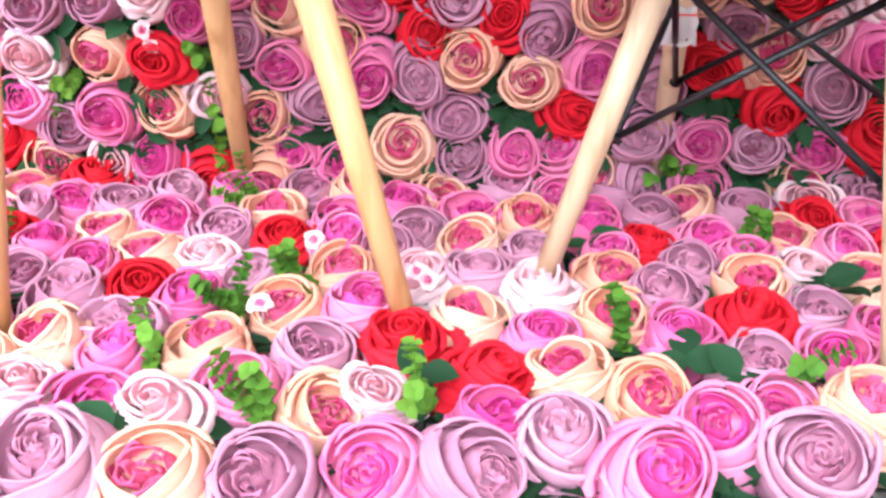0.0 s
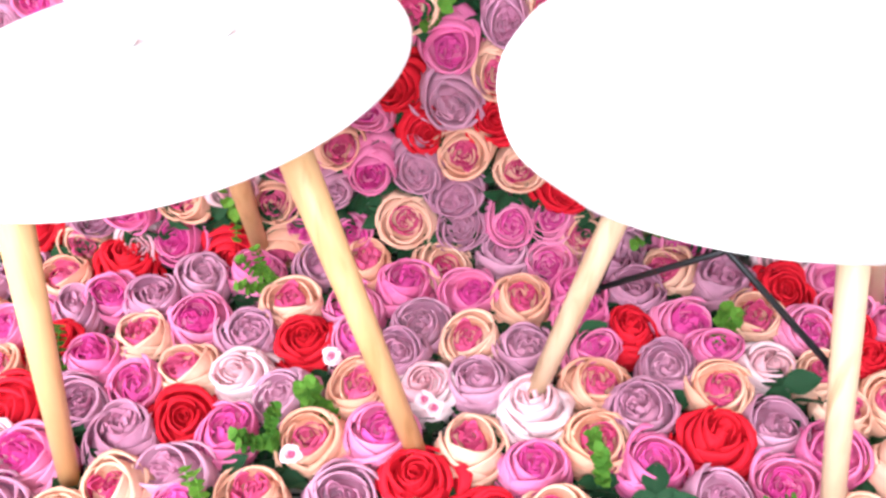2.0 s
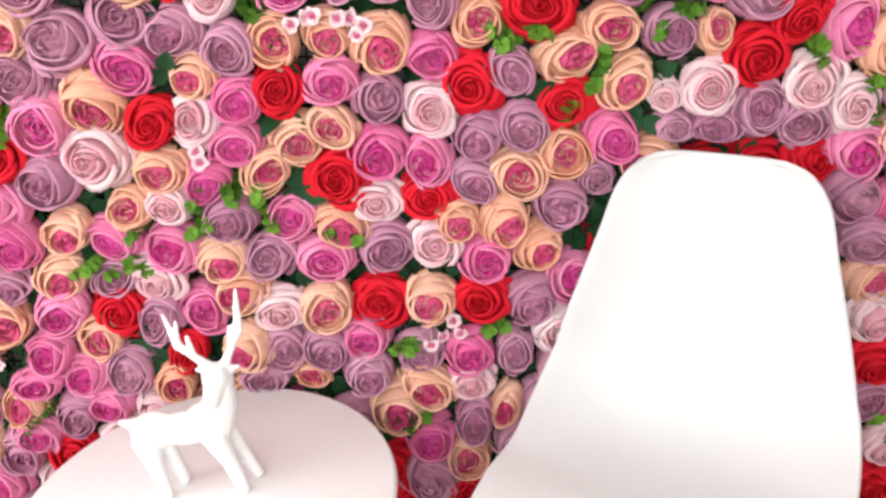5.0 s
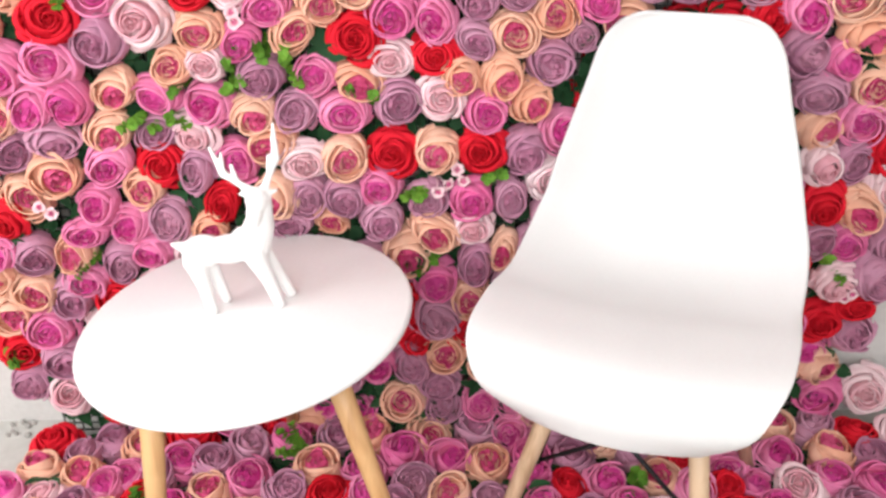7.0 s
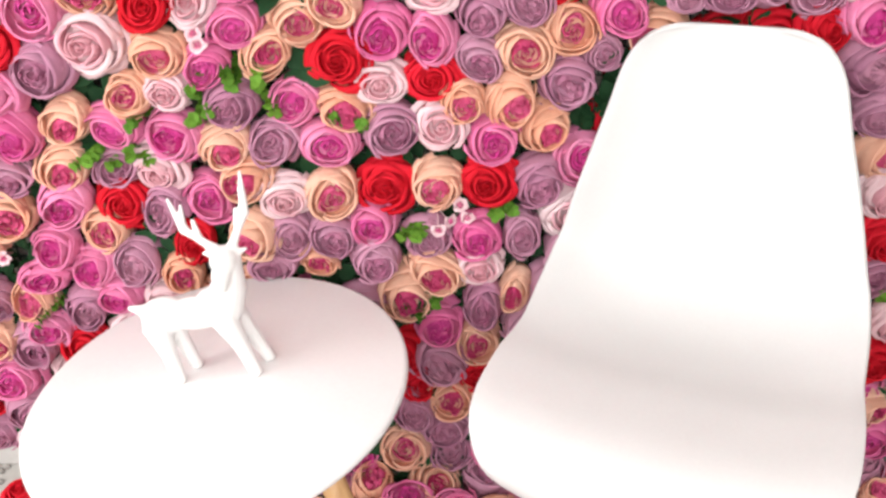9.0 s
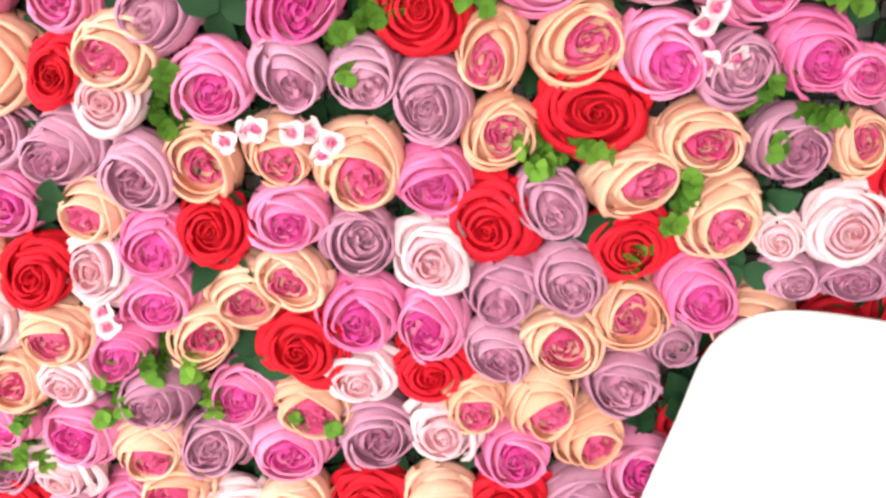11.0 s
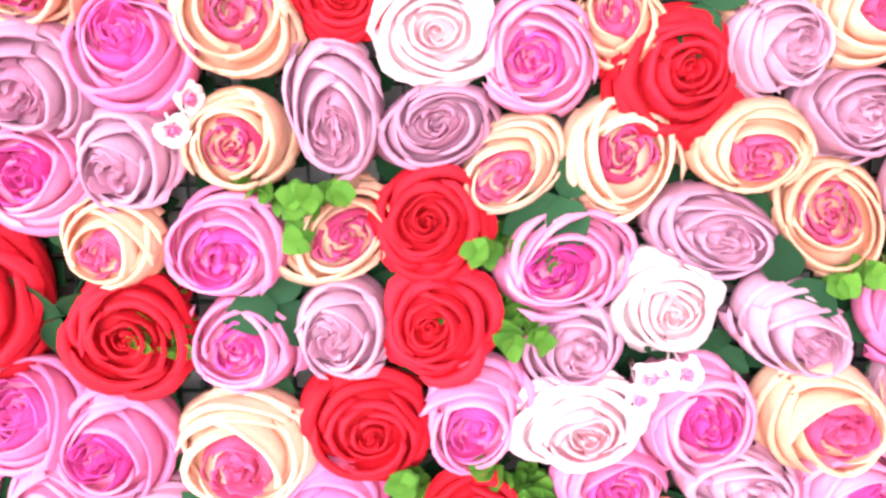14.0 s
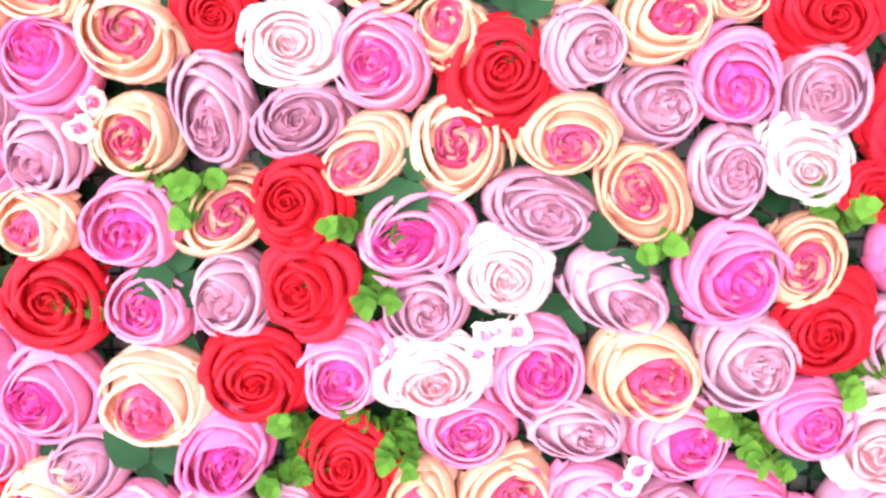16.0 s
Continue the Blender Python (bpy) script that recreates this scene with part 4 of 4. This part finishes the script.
def shell_point(t, u):
    y, z, w, lift, fwd = spline(SHELL, t)
    e = abs(u) ** 2.5
    front = max(0.0, 1 - t / 0.36)
    z2 = z + lift * e - 0.0409 * max(0.0, 1 - t / 0.3)
    y2 = y - fwd * e - 0.0359 * max(0.0, 1 - t / 0.45) ** 1.2 + 0.0276 * front * u * u - 0.1852 * max(0.0, z2 - 0.5)
    k = min(1.0, max(0.0, (z2 - 0.45) / 0.3))
    half = w * (1 + 0.09 * front) * 0.882 * (1.0648 - 0.0750 * k)
    return SET @ (Vector((u * half, y2, z2)) * CS + Vector((0, 0, 0.064)))


bm = bmesh.new()
NT, NU = 56, 24
g = [[bm.verts.new(shell_point(i / NT, 2 * j / NU - 1)) for j in range(NU + 1)] for i in range(NT + 1)]
for i in range(NT):
    for j in range(NU):
        bm.faces.new((g[i][j], g[i][j + 1], g[i + 1][j + 1], g[i + 1][j]))
bmesh.ops.recalc_face_normals(bm, faces=bm.faces)
seat = part("seat_shell", bm, WHITE_PLASTIC, chair, "white moulded plastic shell")
mod = seat.modifiers.new("thickness", "SOLIDIFY")
mod.thickness, mod.offset = 0.007, 0
mod = seat.modifiers.new("edge", "BEVEL")
mod.width, mod.segments = 0.002, 2

inv = CHAIR.inverted()
FEET = {"fl": inv @ Vector((0.100, 0.852, 0.06)), "fr": inv @ Vector((0.400, 0.668, 0.06)),
        "bl": inv @ Vector((0.290, 1.185, 0.06)), "br": inv @ Vector((0.585, 1.03, 0.06))}
TOPS = {"fl": inv @ Vector((0.224, 0.872, 0.465)), "fr": inv @ Vector((0.378, 0.790, 0.465)), "bl": inv @ Vector((0.264, 1.037, 0.465)), "br": inv @ Vector((0.449, 0.938, 0.465))}
AT = {}
for k in FEET:
    f, t = FEET[k], TOPS[k]
    low = f + (f - t) * (0.06 / (t.z - f.z))
    AT[k] = lambda s, low=low, t=t: low.lerp(t, s)
    bm = bmesh.new()
    add_tube(bm, [low, low.lerp(t, 0.5), t], [0.0115, 0.0145, 0.0165], 18)
    part("leg", bm, BEECH_PALE, chair, "round pale beech leg")
for a, b in (("fl", "fr"), ("fr", "fl"), ("bl", "br"), ("br", "bl"), ("fl", "bl"), ("bl", "fl"), ("fr", "br"), ("br", "fr")):
    p, q = AT[a](0.46), AT[b](0.80)
    p += Vector((-p.x, -p.y, 0)).normalized() * 0.018
    q += Vector((-q.x, -q.y, 0)).normalized() * 0.014
    bm = bmesh.new()
    add_tube(bm, [p, p.lerp(q, 0.5), q], [0.0038] * 3, 10)
    part("brace", bm, BLACK_STEEL, chair, "thin black steel brace")
for k in FEET:
    c = AT[k](0.46)
    bm = bmesh.new()
    inward = Vector((-c.x, -c.y, 0)).normalized()
    add_tube(bm, [c + inward * 0.008, c + inward * 0.021], [0.0065, 0.0065], 12)
    part("bolt", bm, BLACK_STEEL, chair, "black steel bolt")
for a, b in (("fl", "fr"), ("bl", "br"), ("fl", "bl"), ("fr", "br")):
    p, q = AT[a](0.98), AT[b](0.98)
    bm = bmesh.new()
    add_tube(bm, [p, q], [0.006, 0.006], 10)
    part("seat_mount", bm, BLACK_STEEL, chair, "black steel mount under the seat")

# ---- deer figurine ----
bm = bmesh.new()


def blob(c, r, rot=(0, 0, 0)):
    bmesh.ops.create_icosphere(bm, subdivisions=3, radius=1.0, matrix=pose(*c, *rot) @ Matrix.Diagonal((*r, 1)))


blob((-0.036, 0, 0.100), (0.033, 0.022, 0.026), (0, -3, 0))
blob((0.004, 0, 0.099), (0.040, 0.021, 0.023))
blob((0.034, -0.001, 0.104), (0.026, 0.024, 0.031), (0, -30, 0))
add_tube(bm, [(0.040, 0, 0.103), (0.056, -0.003, 0.136), (0.064, -0.007, 0.164), (0.068, -0.010, 0.184)], [0.027, 0.0225, 0.0175, 0.0160], 14)
blob((0.064, -0.016, 0.182), (0.0165, 0.019, 0.018), (20, 0, -30))
add_tube(bm, [(0.063, -0.016, 0.180), (0.057, -0.027, 0.162), (0.054, -0.033, 0.147)], [0.0145, 0.0115, 0.0078], 12)
add_tube(bm, [(-0.056, 0, 0.108), (-0.080, -0.002, 0.118)], [0.011, 0.003], 8)
for x, y, fx in ((0.040, -0.013, 0.063), (0.042, 0.013, 0.076), (-0.048, -0.013, -0.040), (-0.042, 0.013, -0.024)):
    add_tube(bm, [(x, y, 0.098), (x * 0.45 + fx * 0.55, y, 0.050), (fx, y * 1.15, 0.0015)], [0.019, 0.0112, 0.0085], 10)
for sx, tip, out in ((-1, 0.250, 0.001), (1, 0.276, 0.098)):
    base = Vector((0.065 + sx * 0.010, -0.008, 0.193))
    end = Vector((out, 0.030, tip))
    bend = base.lerp(end, 0.55) + Vector((sx * 0.008, -0.002, -0.010))
    add_tube(bm, [base, bend, end], [0.0075, 0.0068, 0.0024], 9)
    add_tube(bm, [base.lerp(bend, 0.5), base.lerp(bend, 0.6) + Vector((0, 0.004, 0.024))], [0.0055, 0.003], 8)
    add_tube(bm, [bend, bend + Vector((-sx * 0.001, 0.010, 0.030))], [0.005, 0.0025], 8)
    add_tube(bm, [base + Vector((0, -0.002, -0.008)), base + Vector((sx * 0.018, 0.002, -0.004))], [0.006, 0.0025], 8)
deer = part("deer_figurine", bm, CERAMIC, None, "white ceramic deer figurine with antlers on the table")
deer.matrix_world = Matrix.Translation(TABLE) @ TILT @ pose(-0.010, 0.027, 0.0068)
tagged(deer, category="figurine")
mod = deer.modifiers.new("fuse", "REMESH")
mod.mode, mod.voxel_size, mod.use_smooth_shade = "VOXEL", 0.0022, True
mod = deer.modifiers.new("soften", "SMOOTH")
mod.factor, mod.iterations = 0.5, 3

# ---- clutter on the floor and the spare-screw bag ----
def slumped(name, size, at, material, label, category, seed):
    """A soft full bag that has sunk on the floor."""
    rng = random.Random(seed)
    bm = bmesh.new()
    bmesh.ops.create_icosphere(bm, subdivisions=4, radius=1.0)
    off = Vector((rng.uniform(0, 9), rng.uniform(0, 9), rng.uniform(0, 9)))
    for v in bm.verts:
        d = 1 + 0.22 * noise.noise(v.co * 1.6 + off) + 0.10 * noise.noise(v.co * 5 + off)
        v.co = Vector((v.co.x * size[0] * d, v.co.y * size[1] * d, max(-0.72, v.co.z * d) * size[2] + 0.72 * size[2]))
    ob = part(name, bm, material, None, label)
    ob.location = at
    return tagged(ob, category=category)


BLACK_CLOTH = plain("black_cloth", (0.006, 0.006, 0.008), (0.022, 0.021, 0.024), 12, 0.85, 0.4, 300)
BLUE_CLOTH = plain("dusty_blue_cloth", (0.08, 0.13, 0.24), (0.20, 0.28, 0.42), 14, 0.9, 0.4, 260)
RUBBLE = plain("grey_rubble", (0.16, 0.15, 0.135), (0.45, 0.43, 0.40), 30, 0.9, 0.5, 200)
slumped("black_bag", (0.10, 0.09, 0.115), (1.125, 1.115, 0.0), BLACK_CLOTH, "black cloth bag slumped on the floor by the wall", "bag", 3)
slumped("blue_rag", (0.035, 0.03, 0.022), (0.985, 1.06, 0.0), BLUE_CLOTH, "small crumpled dusty blue rag on the floor", "rag", 5)
bm = bmesh.new()
rng = random.Random(11)
for _ in range(70):
    s = rng.uniform(0.003, 0.010)
    left = rng.random() < 0.35
    x, y = (rng.uniform(-1.0, -0.84), rng.uniform(1.19, 1.235)) if left else (rng.uniform(0.93, 1.12), rng.uniform(0.95, 1.23))
    bmesh.ops.create_icosphere(bm, subdivisions=1, radius=s, matrix=pose(x, y, s * 0.45, rng.uniform(0, 90), rng.uniform(0, 90), 0) @ Matrix.Diagonal((1, rng.uniform(0.6, 1), 0.55, 1)))
tagged(part("rubble", bm, RUBBLE, None, "loose grey dust and crumbs along the wall", False), category="rubble", kind="stuff")

m, n, l, p = nodes_of("clear_plastic_film")
p.inputs["Base Color"].default_value = (0.9, 0.9, 0.92, 1)
p.inputs["Transmission Weight"].default_value, p.inputs["Roughness"].default_value, p.inputs["IOR"].default_value = 0.55, 0.18, 1.2
CLEAR_FILM = m
RED_INK = plain("red_ink_strip", (0.6, 0.02, 0.02), (0.75, 0.05, 0.04), 20, 0.5)
bag = empty("screw_bag", (0.252, 1.0, 0.304), "small clear zip bag hanging from the chair brace", "plastic bag")
bm = bmesh.new()
g = [[None] * 9 for _ in range(9)]
for side in (-1, 1):
    for i in range(9):
        for j in range(9):
            u, v = i / 4 - 1, j / 4 - 1
            puff = 0.006 * (1 - u * u) * (1 - v * v) * side + 0.0055 * noise.noise(Vector((u * 1.7, v * 1.7, 0.3 * side)))
            g[i][j] = bm.verts.new((u * 0.019 * (1 - 0.10 * v) + 0.003 * noise.noise(Vector((v * 2, u, 4))), puff, v * 0.022 + 0.004 * noise.noise(Vector((u * 2, v, 7)))))
    for i in range(8):
        for j in range(8):
            bm.faces.new((g[i][j], g[i + 1][j], g[i + 1][j + 1], g[i][j + 1]))
bmesh.ops.remove_doubles(bm, verts=bm.verts, dist=0.0004)
part("film", bm, CLEAR_FILM, bag, "crumpled clear plastic film")
bm = bmesh.new()
add_box(bm, (-0.0165, -0.0062, 0.0125), (0.0165, -0.0052, 0.0145))
part("zip_strip", bm, RED_INK, bag, "red zip strip", False)
bm = bmesh.new()
for k in range(4):
    add_tube(bm, [(-0.009 + 0.006 * k, -0.001, -0.016), (-0.006 + 0.005 * k, 0.001, 0.002)], [0.0016, 0.0016], 7)
part("screws", bm, BLACK_STEEL, bag, "small dark screws")
